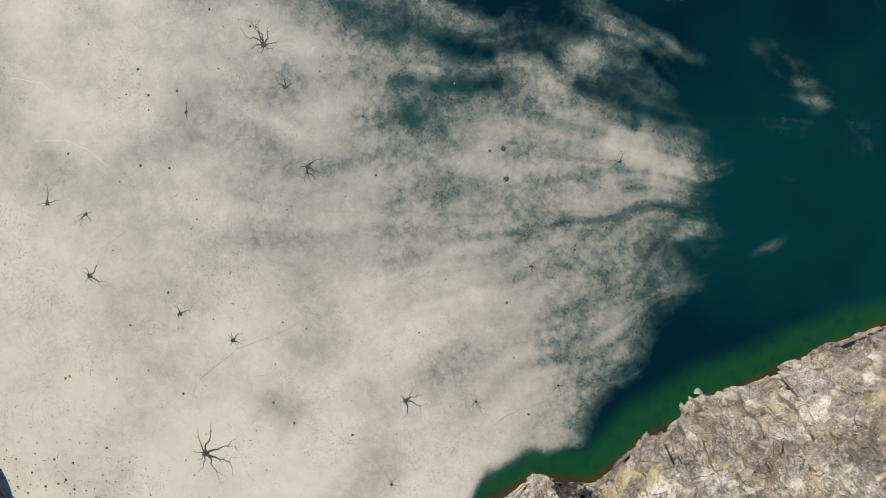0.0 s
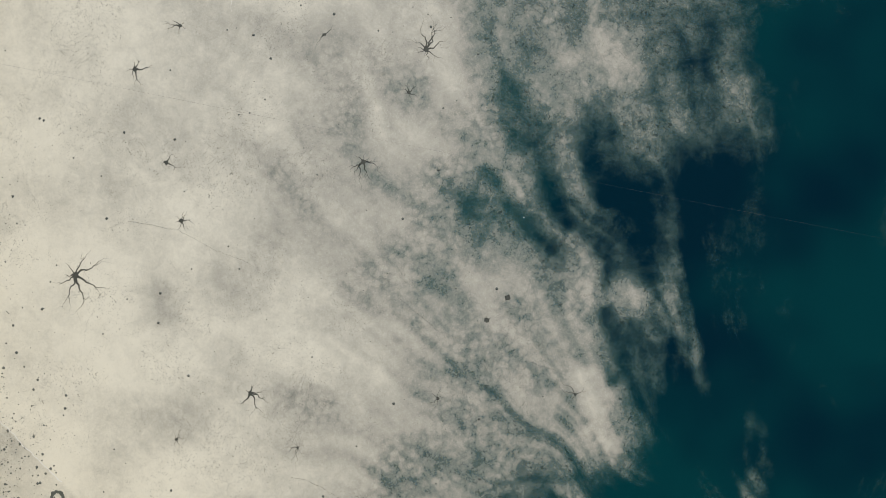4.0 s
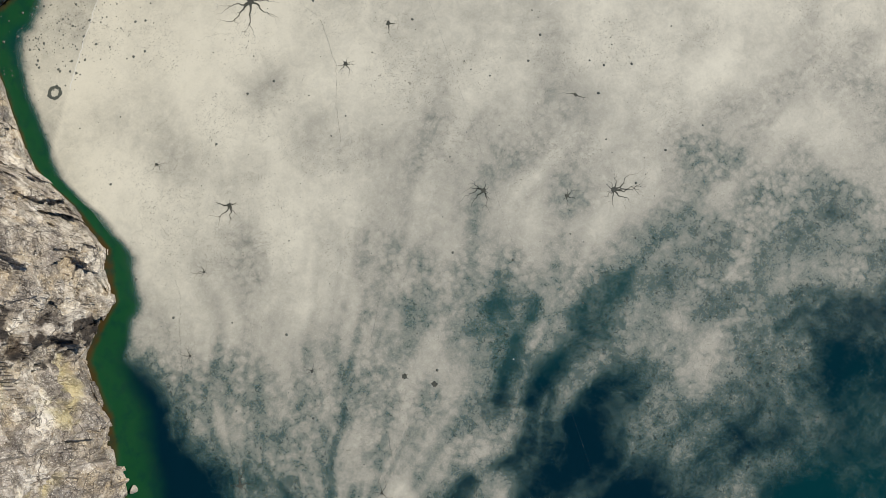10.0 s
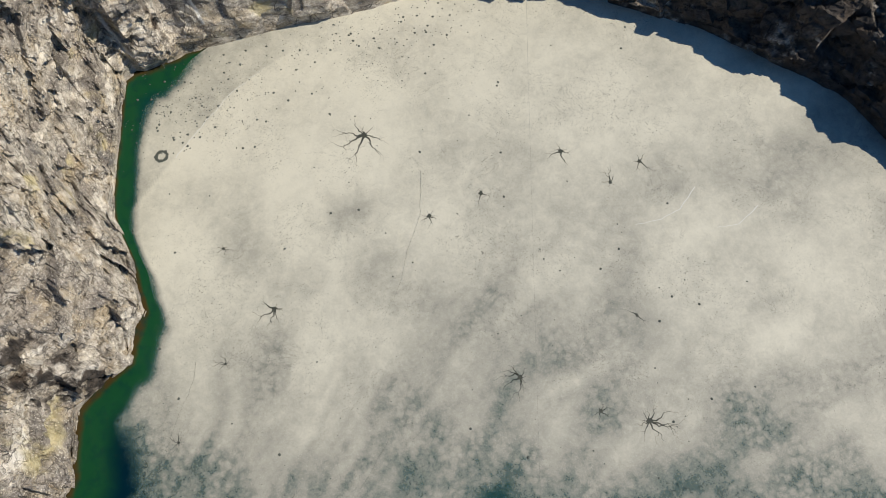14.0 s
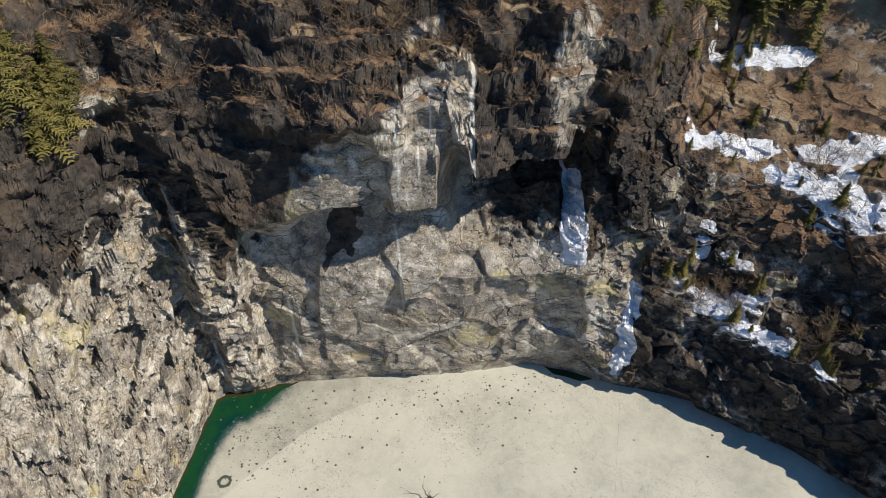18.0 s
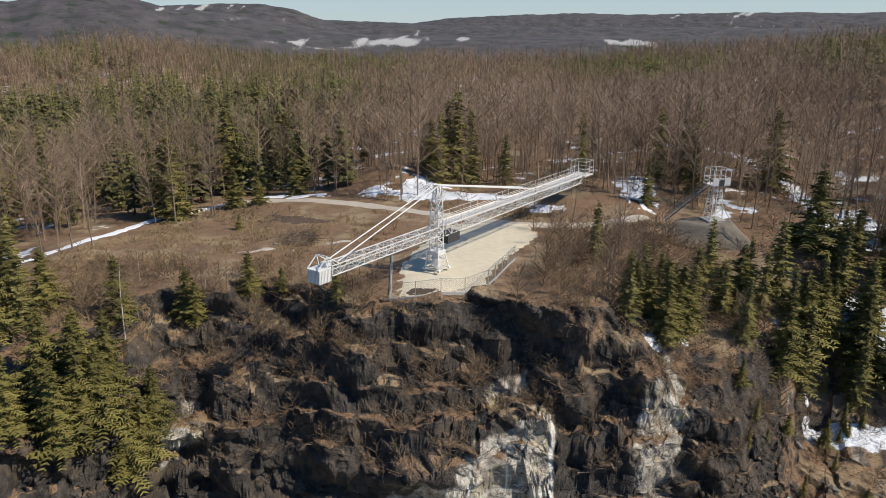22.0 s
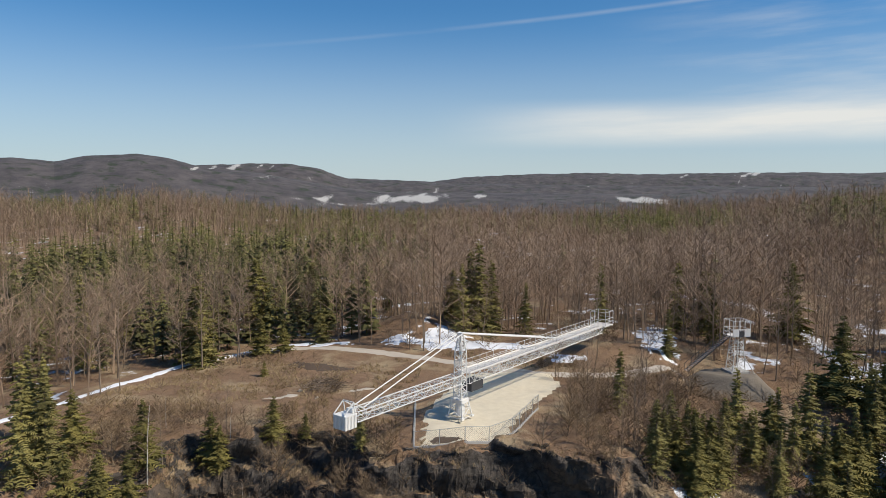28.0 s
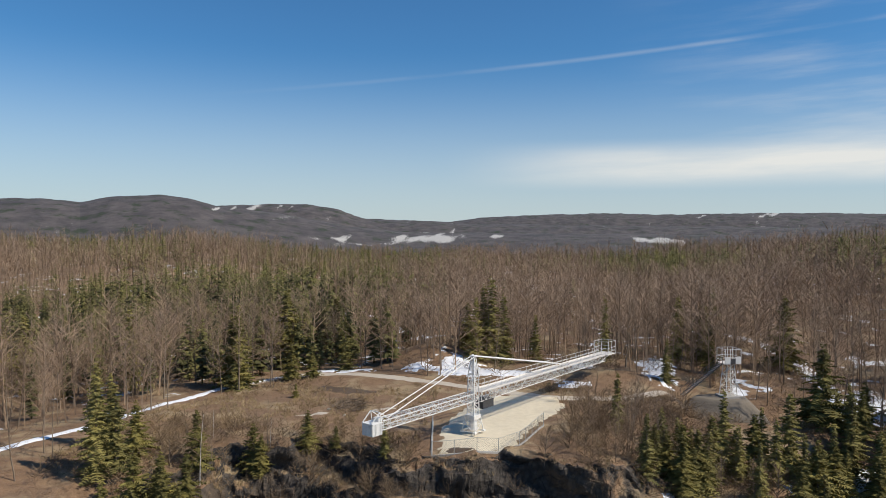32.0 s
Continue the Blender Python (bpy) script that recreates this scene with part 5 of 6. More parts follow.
def tuft(seed):
    rng = np.random.default_rng(seed)
    b = Build()
    for k in range(7):
        a, l = rng.uniform(0, 6.3), rng.uniform(0.15, 0.4)
        r = np.array([math.cos(a), math.sin(a), 0]) * rng.uniform(0, 0.2)
        t = r + np.array([rng.normal(0, 0.12), rng.normal(0, 0.12), l])
        w = np.array([-math.sin(a), math.cos(a), 0]) * 0.03
        b.add([r - w, r + w, r + np.array([math.cos(a), math.sin(a), 0]) * 0.03, t], t=[[0, 1, 3], [1, 2, 3], [2, 0, 3]])
    return b


S = scatter(9000, (-48, 14, 70, 118), lambda x, y, z, up: up > 0.6 and z > 44 and off_pad(x, y) and vnoise(np.array([[x / 4, y / 4, 0.5]]), 91)[0] > -0.15, 0.7, 1.6)
woods("dry_grass", "dry straw-coloured grass tufts over brown field", [tuft(s) for s in range(5)], S, M_GRASS, 9)


# ---------------------------------------------------------------- track, pad, mound
def ribbon(name, line, width, mat, label, category, lift=0.06, ragged=0.25, seed=0):
    rng = np.random.default_rng(seed)
    pts = []
    for a, b in zip(line, line[1:]):
        n = max(2, int(math.dist(a, b) / 0.8))
        pts += [(a[0] + (b[0] - a[0]) * i / n, a[1] + (b[1] - a[1]) * i / n) for i in range(n)]
    P = np.array(pts + [line[-1]])
    for _ in range(6):
        P[1:-1] = (P[:-2] + 2 * P[1:-1] + P[2:]) / 4
    d = np.gradient(P, axis=0)
    d /= np.linalg.norm(d, axis=1)[:, None]
    nrm = np.stack([-d[:, 1], d[:, 0]], 1)
    offs = np.linspace(-0.5, 0.5, 6)
    V = []
    for i in range(len(P)):
        w = width * (1 + rng.normal(0, ragged * 0.4))
        for o in offs:
            q = P[i] + nrm[i] * o * w
            V.append((q[0], q[1], ground_z(q[0], q[1])[0] + lift - (0.12 if abs(o) == 0.5 else 0)))
    n = len(offs)
    i = (np.arange(len(P) - 1)[:, None] * n + np.arange(n - 1)[None]).ravel()
    return tagged(new(name, mesh_of(name, V, np.stack([i, i + 1, i + n + 1, i + n], 1), None, mat, True)), label, category, kind="structure")


ribbon("road", TRACK[3:], 2.8, M_ROAD, "sandy gravel track curving behind the field", "road")
ribbon("snowy_road", TRACK[:5], 1.5, M_SNOW, "snow-covered track along the edge of the woods", "road", 0.10, 0.5, 2)


def patch(name, outline, mat, label, category, lift=0.08, cell=0.7, kind="structure", ragged=0.5):
    """A sheet over the ground inside an outline."""
    poly = np.array(outline)
    x0, y0 = poly.min(0)
    x1, y1 = poly.max(0)
    xs, ys = np.arange(x0, x1 + cell, cell), np.arange(y0, y1 + cell, cell)

    def inside(x, y):
        c = False
        for (ax, ay), (bx, by) in zip(poly, np.roll(poly, -1, 0)):
            if (ay > y) != (by > y) and x < (bx - ax) * (y - ay) / (by - ay) + ax:
                c = not c
        return c

    idx, V, Q = {}, [], []
    keep = {(i, j) for i in range(len(xs)) for j in range(len(ys)) if inside(xs[i] + cell / 2 + ragged * noise.noise((xs[i] * 0.55, ys[j] * 0.55, 3)), ys[j] + cell / 2 + 0.7 * ragged * noise.noise((xs[i] * 0.6, ys[j] * 0.6, 8)))}
    for i, j in keep:
        f = []
        for a, b in ((i, j), (i + 1, j), (i + 1, j + 1), (i, j + 1)):
            if (a, b) not in idx:
                x, y = x0 + a * cell, y0 + b * cell
                jx, jy = x + 0.3 * cell * noise.noise((x, y, 1)), y + 0.3 * cell * noise.noise((x, y, 9))
                idx[a, b] = len(V)
                rim = any((a + p, b + q) not in keep for p, q in ((0, 0), (-1, 0), (0, -1), (-1, -1)))
                V.append((jx, jy, ground_z(jx, jy)[0] + (-0.15 if rim else lift)))
            f.append(idx[a, b])
        Q.append(f)
    ob = new(name, mesh_of(name, V, Q, None, mat, True))
    return tagged(ob, label, category, kind=kind)


PAD = [(-6.0, 79.2), (-1.1, 79.5), (3.4, 83.0), (6.4, 91.6), (11.1, 102.3), (10, 108), (3, 108), (-2.5, 106.5), (-5.0, 97), (-6.6, 88)]
ribbon("snowy_lane", SNOW_LANE, 3.4, M_SNOW, "snow-covered lane through the bare woods", "road", 0.10, 0.6, 5)
patch("gravel_pad", PAD, M_GRAVEL, "pale gravel pad under the bungee crane", "gravel")
for k, outline in enumerate([[(-17, 121), (-11, 118.5), (-2, 117.5), (3, 118.5), (9, 121), (5, 123.5), (-1, 124), (-4, 127), (-9, 127), (-11, 123), (-16, 123)], [(9, 113), (15, 113.5), (18, 116), (11, 117)], [(26, 114), (29, 115), (31, 124), (33, 140), (30, 146), (27, 132), (24, 124)], [(-33, 119.5), (-26, 120), (-20, 119.5), (-22, 122.5), (-30, 123)]]):
    patch("snow_patch", outline, M_SNOW, "old white snow lying in a hollow by the woods", "snow", 0.14, 0.45, "", 3.2)


M_WET = plain("wet_brown_earth", (0.060, 0.040, 0.026), (0.135, 0.092, 0.060), 0.9, 0.85, 0.04)
patch("bare_sand", [(-27.6, 90.2), (-24.5, 91.4), (-21.9, 93.0), (-22.6, 94.0), (-25.5, 92.4)], M_ROAD, "pale sandy streak worn through the dry field", "sand", 0.05, 0.35, "structure", 0.9)
patch("bare_sand", [(-17.2, 95.2), (-14.5, 96.2), (-12.6, 98.2), (-15.0, 98.0), (-17.0, 96.6)], M_ROAD, "pale sandy patch beside the brush pile", "sand", 0.05, 0.35, "structure", 0.9)
patch("wet_ground", [(-29.5, 108.5), (-24, 106.0), (-18.5, 105.5), (-18.0, 108), (-23, 110.5), (-28.5, 111.5)], M_WET, "dark wet hollow with trampled brown grass", "mud", 0.04, 0.5, "structure", 1.6)

patch("bare_earth", [(-5.4, 80.2), (-3.0, 79.9), (-1.0, 80.6), (-1.6, 81.8), (-4.2, 82.0)], M_WET, "brown earth patch on the gravel behind the fence", "earth", 0.12, 0.3, "structure", 0.5)


def brush_pile():
    """A heap of cut grey branches."""
    root = thing("brush_pile", (-20.1, 97.0, ground_z(-20.1, 97.0)[0]), "heap of cut grey branches lying on the field", "brush pile")
    rng = np.random.default_rng(33)
    for k in range(7):
        def heap(b):
            for _ in range(34):
                a, r = rng.uniform(0, 6.28), 2.6 * math.sqrt(rng.random())
                p = np.array((math.cos(a) * r, math.sin(a) * r, rng.uniform(0, 1.5) * (1 - r / 3.2)))
                d = rng.normal(0, 1, 3) * (1, 1, 0.35) + (0, 0, 0.15)
                d /= np.linalg.norm(d)
                b.rod(p, p + d * rng.uniform(0.8, 2.0), 0.035, 0.012, 3)
        mesh_part("branch_layer", heap, M_BARK, root)


# ---------------------------------------------------------------- bungee crane
def lattice(b, A, B, wa, wb, bays, r=0.05, axis=None):
    """Square lattice beam from A to B: four chords, struts and diagonals."""
    A, B = np.asarray(A, float), np.asarray(B, float)
    d = (B - A) / np.linalg.norm(B - A)
    u = np.cross(d, (0, 0, 1)) if abs(d[2]) < 0.9 else np.array((1.0, 0, 0))
    u /= np.linalg.norm(u)
    w = np.cross(u, d)
    C = [(-1, -1), (1, -1), (1, 1), (-1, 1)]

    def at(f, c):
        ww = wa + (wb - wa) * f
        return A + (B - A) * f + u * c[0] * ww[0] / 2 + w * c[1] * ww[1] / 2

    wa, wb = np.asarray(wa, float), np.asarray(wb, float)
    for c in C:
        b.rod(at(0, c), at(1, c), r, r)
    for k in range(bays + 1):
        f = k / bays
        for i in range(4):
            b.rod(at(f, C[i]), at(f, C[(i + 1) % 4]), r * 0.6)
    for k in range(bays):
        f, g = k / bays, (k + 1) / bays
        for i in range(4):
            c, e = C[i], C[(i + 1) % 4]
            if (k + i) % 2:
                c, e = e, c
            b.rod(at(f, c), at(g, e), r * 0.6)


def mesh_part(name, fill, mat, parent, label=""):
    b = Build()
    fill(b)
    return part(name, b.mesh(name, mat), parent, label)


def bungee_crane():
    """Swing crane: mast at the origin, jib along +y with a walkway and cage, counter-jib along -y."""
    root = thing("bungee_crane", (-2.05, 87.0, 50.15), "white lattice bungee crane with long walkway jib and boxed counterweight", "crane", turn=-32.5)
    D = 4.9

    def base(b):
        lattice(b, (0, 0, 0.1), (0, 0, 2.0), (1.9, 1.9), (1.25, 1.25), 2, 0.07)
        for x in (-1, 1):
            for y in (-1, 1):
                b.box((x * 0.95, y * 0.95, 0.1), (0.4, 0.4, 0.2))
                b.rod((x * 0.95, y * 0.95, 0.2), (x * 0.6, y * 0.6, 2.0), 0.08)
    mesh_part("base_frame", base, M_WHITE, root)

    def plates(b):
        for y in (-1, 1):
            b.box((0, y * 0.68, 1.85), (1.4, 0.05, 0.35))
        for x in (-1, 1):
            b.box((x * 0.68, 0, 1.85), (0.05, 1.4, 0.35))
        b.box((0, 0, 2.06), (1.5, 1.5, 0.10))
    mesh_part("slew_ring", plates, M_WHITE, root)
    mesh_part("foot_drum", lambda b: b.rod((0, 0, 0.25), (0, 0, 1.7), 0.62, 0.5, sides=14), M_WHITE, root)
    mesh_part("mast", lambda b: lattice(b, (0, 0, 2.1), (0, 0, 7.2), (1.05, 1.05), (0.92, 0.92), 7, 0.075), M_WHITE, root)

    def head(b):
        lattice(b, (0, 0, 7.2), (0, 0, 9.4), (0.92, 0.92), (0.35, 0.35), 3, 0.075)
        b.box((0, 0, 9.45), (0.55, 0.55, 0.18))
        for x in (-0.28, 0.28):
            b.rod((x, -0.3, 9.5), (x, 0.3, 9.5), 0.10, sides=8)
    mesh_part("mast_head", head, M_WHITE, root)
    J0, J1 = 0.7, 36.0
    jib = mesh_part("jib", lambda b: lattice(b, (0, J0, D - 0.6), (0, J1, D - 0.55), (1.5, 1.15), (1.5, 0.9), 34, 0.058), M_WHITE, root, "long white lattice jib")

    def deck(b):
        n = 120
        for k in range(n):
            y = J0 + (J1 - J0) * (k + 0.5) / n
            b.box((0, y, D + 0.02), (1.66, (J1 - J0) / n * 0.62, 0.04))
        for x in (-0.83, 0.83):
            b.box((x, (J0 + J1) / 2, D + 0.10), (0.04, J1 - J0, 0.16))
    mesh_part("walkway_deck", deck, M_DECK, jib)
    for x in (-0.84, 0.84):
        def rail(b):
            for z in (0.55, 1.08):
                b.rod((x, J0, D + z), (x, J1, D + z), 0.028)
            for k in range(25):
                y = J0 + (J1 - J0) * k / 24
                b.rod((x, y, D), (x, y, D + 1.1), 0.026)
        mesh_part("handrail", rail, M_WHITE, jib)

    def cage_floor(b):
        b.box((0, J1 + 1.4, D + 0.0), (2.5, 2.9, 0.10))
        for y in (0.1, 1.4, 2.7):
            b.box((0, J1 + y, D - 0.12), (2.5, 0.1, 0.16))
    cage = mesh_part("jump_platform", cage_floor, M_DECK, root, "white steel jump platform with open cage")

    def cage_frame(b):
        xs, ys = (-1.22, 0, 1.22), (J1 + 0.05, J1 + 1.4, J1 + 2.8)
        for x in xs:
            for y in ys:
                if x or y != ys[1]:
                    b.rod((x, y, D), (x, y, D + 2.15), 0.045)
        for z in (0.55, 1.1, 2.15):
            for x in (-1.22, 1.22):
                b.rod((x, ys[0], D + z), (x, ys[2], D + z), 0.04)
            for y in (ys[0], ys[2]):
                if z > 2 or y == ys[2]:
                    b.rod((-1.22, y, D + z), (1.22, y, D + z), 0.04)
    mesh_part("cage_frame", cage_frame, M_WHITE, cage)
    mesh_part("brace", lambda b: [b.rod((x, J1 - 2.2, D - 1.1), (x, J1 + 1.6, D - 0.1), 0.05) for x in (-0.75, 0.75)], M_WHITE, cage)
    mesh_part("counter_jib", lambda b: lattice(b, (0, -0.7, D - 0.45), (0, -17.0, D - 0.45), (1.3, 0.95), (1.3, 0.95), 15, 0.062), M_WHITE, root, "white lattice counter-jib")

    def weight(b):
        b.box((0, -18.0, D - 0.72), (1.5, 1.45, 1.2))
    box = mesh_part("counterweight_box", weight, M_WHITE, root, "white ribbed counterweight box")
    mesh_part("lid", lambda b: b.box((0, -18.0, D - 0.07), (1.58, 1.53, 0.10)), M_WHITE, box)
    for k in range(9):
        for y in (-18.74, -17.26):
            mesh_part("rib", lambda b: b.box((-0.7 + 1.4 * k / 8, y, D - 0.72), (0.07, 0.05, 1.16)), M_WHITE, box)
    for k in range(8):
        for x in (-0.765, 0.765):
            mesh_part("rib", lambda b: b.box((x, -18.65 + 1.3 * k / 7, D - 0.72), (0.05, 0.07, 1.16)), M_WHITE, box)

    def end_frame(b):
        for x in (-0.65, 0.65):
            b.rod((x, -16.0, D), (x, -17.6, D + 1.05), 0.06)
            b.rod((x, -17.6, D + 1.05), (x, -18.8, D + 0.05), 0.06)
            b.rod((x, -17.6, D + 1.05), (x, -17.4, D), 0.05)
        b.rod((-0.65, -17.6, D + 1.05), (0.65, -17.6, D + 1.05), 0.06)
        b.box((0.1, -17.3, D + 0.2), (0.7, 0.6, 0.4))
    mesh_part("end_frame", end_frame, M_WHITE, root)
    for x in (-0.3, 0.3):
        mesh_part("back_stay", lambda b: b.rod((x, -0.1, 9.45), (x * 2, -16.2, D + 0.25), 0.07, sides=6), M_WHITE, root)
        mesh_part("fore_stay", lambda b: b.rod((x, 0.1, 9.45), (x * 2.7, 20.6, D + 0.75), 0.085, sides=6), M_WHITE, root)

    def cabin(b):
        b.box((0, 2.3, D - 1.72), (1.5, 2.3, 1.0))
        b.box((0, 2.3, D - 1.18), (1.6, 2.4, 0.08))
    mesh_part("winch_cabin", cabin, M_DARKBOX, root, "small dark winch cabin under the jib")


brush_pile()
bungee_crane()
bpy.context.view_layer.update()


# ---------------------------------------------------------------- pad fence and kerb
def fence():
    line = [(-7.7, 92.3), (-6.3, 79.0), (-1.1, 79.2), (3.7, 82.6), (6.9, 91.6)]
    root = thing("chain_link_fence", (-1.4, 78.9, 50.0), "low chain-link fence with grey posts on concrete kerb", "fence")
    posts = []
    for a, b in zip(line, line[1:]):
        n = max(1, round(math.dist(a, b) / 2.5))
        posts += [(a[0] + (b[0] - a[0]) * i / n, a[1] + (b[1] - a[1]) * i / n) for i in range(n)]
    posts.append(line[-1])
    P = [np.array((x + 1.4, y - 78.9, ground_z(x, y)[0] - 50.0)) for x, y in posts]
    up = np.array((0, 0, 1.0))
    for p in P:
        mesh_part("post", lambda b: b.rod(p - up * 0.3, p + up * 1.75, 0.035, sides=6), M_GALV, root)
    for p, q in zip(P, P[1:]):
        mesh_part("rail", lambda b: b.rod(p + up * 1.7, q + up * 1.7, 0.025), M_GALV, root)

        def wires(b):
            L = np.linalg.norm(q - p)
            n = int(L / 0.22)
            for k in range(-7, n):
                for s in (0, 1):
                    f0, f1 = k / n, (k + 7.5) / n
                    if s:
                        f0, f1 = f1, f0
                    z0, z1 = 0.1, 1.68
                    a0, a1 = p + (q - p) * f0 + up * z0, p + (q - p) * f1 + up * z1
                    lo, hi = (f0, f1)
                    t0 = max(0.0, (0 - lo) / (hi - lo) if hi > lo else (1 - lo) / (hi - lo))
                    t1 = min(1.0, (1 - lo) / (hi - lo) if hi > lo else (0 - lo) / (hi - lo))
                    if t1 > t0:
                        b.rod(a0 + (a1 - a0) * t0, a0 + (a1 - a0) * t1, 0.006, sides=3)
        mesh_part("wire_mesh", wires, M_WIRE, root)
        mesh_part("kerb", lambda b: b.rod(p + up * 0.02, q + up * 0.02, 0.16), M_CONC, root)


fence()


# ---------------------------------------------------------------- zip-line tower on its mound
def mound():
    c = np.array((35.6, 111.0))
    V, Q = [], []
    rings, seg = 26, 64
    for i in range(rings):
        for j in range(seg):
            a = j * 2 * math.pi / seg
            r = 0.8 + i * 0.36
            stretch = 1.0 + 0.6 * max(0, math.cos(a - math.pi)) ** 2
            x, y = c[0] + math.cos(a) * r * stretch, c[1] + math.sin(a) * r * 0.85
            g = ground_z(x, y)[0]
            gull = noise.noise((a * 6.0, r * 0.15, 2.0)) * 0.55 + noise.noise((x * 0.9, y * 0.9, 1)) * 0.3
            z = 50.0 - max(0, r - 3.0) * 1.05 + gull * min(1, max(0, (r - 3.5) / 2))
            V.append((x, y, max(z, g - 0.4) if i < rings - 1 else g - 1.0))
    for i in range(rings - 1):
        for j in range(seg):
            k = (j + 1) % seg
            Q.append((i * seg + j, (i + 1) * seg + j, (i + 1) * seg + k, i * seg + k))
    V.append((c[0], c[1], 50.0))
    T = [(len(V) - 1, j, (j + 1) % seg) for j in range(seg)]
    m = plain("grey_spoil", (0.105, 0.088, 0.070), (0.235, 0.20, 0.158), 0.8, 0.95, 0.08)
    tagged(new("spoil_mound", mesh_of("spoil_mound", V, Q, T, m, True)), "grey gullied earth mound with flat top", "mound", kind="structure")


mound()


def zip_tower():
    root = thing("zipline_tower", (36.0, 111.6, 50.0), "white steel zip-line tower with caged platform on earth mound", "tower", turn=14)
    mesh_part("tower_frame", lambda b: lattice(b, (0, 0, 0), (0, 0, 5.2), (1.9, 1.9), (1.15, 1.15), 6, 0.06), M_WHITE, root)
    mesh_part("footing", lambda b: b.box((0, 0, 0.08), (2.8, 2.8, 0.3)), M_CONC, root)
    mesh_part("prop", lambda b: b.rod((0.5, -0.5, 3.0), (1.9, -1.7, 0.0), 0.06), M_WHITE, root)

    def floor(b):
        for k in range(8):
            b.box((-1.3 + 2.6 * (k + 0.5) / 8, 0, 5.25), (0.31, 2.4, 0.07))
    plat = mesh_part("platform", floor, M_DECK, root)

    def cage(b):
        for x in (-1.3, -0.45, 0.45, 1.3):
            for y in (-1.2, 1.2):
                b.rod((x, y, 5.2), (x, y, 7.5), 0.045)
        for z in (5.75, 6.3, 7.5):
            for y in (-1.2, 1.2):
                b.rod((-1.3, y, z), (1.3, y, z), 0.04)
            for x in (-1.3, 1.3):
                b.rod((x, -1.2, z), (x, 1.2, z), 0.04)
    mesh_part("cage_frame", cage, M_WHITE, plat)
    for x in (-0.88, 0.88):
        mesh_part("side_panel", lambda b: b.box((x, -1.22, 5.8), (0.78, 0.04, 1.0)), M_WHITE, plat)
    mesh_part("gate", lambda b: b.box((0, -1.22, 5.65), (0.8, 0.05, 0.8)), M_DARKBOX, plat, "dark mesh gate")

    def stair(b):
        for y in (-0.45, 0.45):
            b.rod((-1.3, y, 5.2), (-7.6, y, 0.35), 0.08)
            b.rod((-1.3, y, 6.2), (-7.6, y, 1.35), 0.035)
            for k in range(7):
                f = k / 6
                b.rod((-1.3 - 6.3 * f, y, 5.2 - 4.85 * f), (-1.3 - 6.3 * f, y, 6.2 - 4.85 * f), 0.03)
    st = mesh_part("stair_frame", stair, M_DARKBOX, root, "dark steel stair flight")
    for k in range(24):
        f = (k + 0.5) / 24
        mesh_part("step", lambda b: b.box((-1.3 - 6.3 * f, 0, 5.2 - 4.85 * f), (0.26, 0.9, 0.04)), M_GALV, st)


zip_tower()


def cable(a, b, sag, label):
    pts = []
    for k in range(41):
        f = k / 40
        p = np.array(a) * (1 - f) + np.array(b) * f
        pts.append(p - (0, 0, sag * 4 * f * (1 - f)))
    bb = Build()
    for p, q in zip(pts, pts[1:]):
        bb.rod(p, q, 0.004, sides=4)
    tagged(new("zipline_cable", bb.mesh("zipline_cable", M_WIRE)), label, "cable")


cable((36.0, 111.0, 56.6), ZIP_END, 3.0, "thin steel zip-line cable running down across the pit")


# ---------------------------------------------------------------- boulders
def boulder_mesh(seed):
    rng = np.random.default_rng(seed)
    bm = bmesh.new()
    bmesh.ops.create_icosphere(bm, subdivisions=1 + seed % 2, radius=1.0)
    cuts = rng.normal(0, 1, (9, 3))
    cuts /= np.linalg.norm(cuts, axis=1)[:, None]
    lim = rng.uniform(0.42, 0.8, 9)
    st = rng.uniform(0.65, 1.2, 3)
    for v in bm.verts:
        p = np.array(v.co)
        for c, l in zip(cuts, lim):
            d = p @ c
            if d > l:
                p = p - c * (d - l)
        v.co = p * st + rng.normal(0, 0.02, 3)
    me = bpy.data.meshes.new("boulder")
    bm.to_mesh(me)
    bm.free()
    return me


BOULDERS = [boulder_mesh(s) for s in range(6)]
PALE_BOULDERS = [boulder_mesh(s + 20) for s in range(4)]
for m in BOULDERS:
    m.materials.append(M_STONE)
for m in PALE_BOULDERS:
    m.materials.append(M_PALESTONE)
brng = np.random.default_rng(3)


def boulder(x, y, r, pale=False, z=None):
    if z is None:
        z = ground_z(x, y)[0]
    ob = new("boulder", (PALE_BOULDERS[int(brng.integers(4))] if pale else BOULDERS[int(brng.integers(6))]))
    ob.matrix_basis = pose(x, y, z + r * 0.25, *[float(v) for v in brng.uniform(0, 360, 3)]) @ Matrix.Diagonal((r, r, r, 1))
    tagged(ob, "pale angular marble boulder lying on broken rock" if pale else "dark grey angular boulder lying on ledge", "boulder", "boulders on the quarry ledges")


for n in range(60):
    a, r = radians(brng.uniform(20, 46)), brng.uniform(3.5, 26)
    rr = float(lake_shore(math.degrees(a))) + r
    boulder(CENTRE[0] + math.sin(a) * rr, rr * math.cos(a), float(brng.choice([0.25, 0.35, 0.5, 0.8])))
for n in range(45):
    a, r = radians(brng.uniform(-84, -24)), brng.uniform(0.8, 7)
    rr = float(lake_shore(math.degrees(a))) + r
    boulder(CENTRE[0] + math.sin(a) * rr, rr * math.cos(a), float(brng.choice([0.2, 0.25, 0.35, 0.5])), True)
boulder(18.9, 65.6, 0.55, True)
boulder(-19.9, 92.6, 0.35, True)
boulder(-22.6, 94.8, 0.3, True)
boulder(-34.8, 11.4, 0.75, True, -0.15)


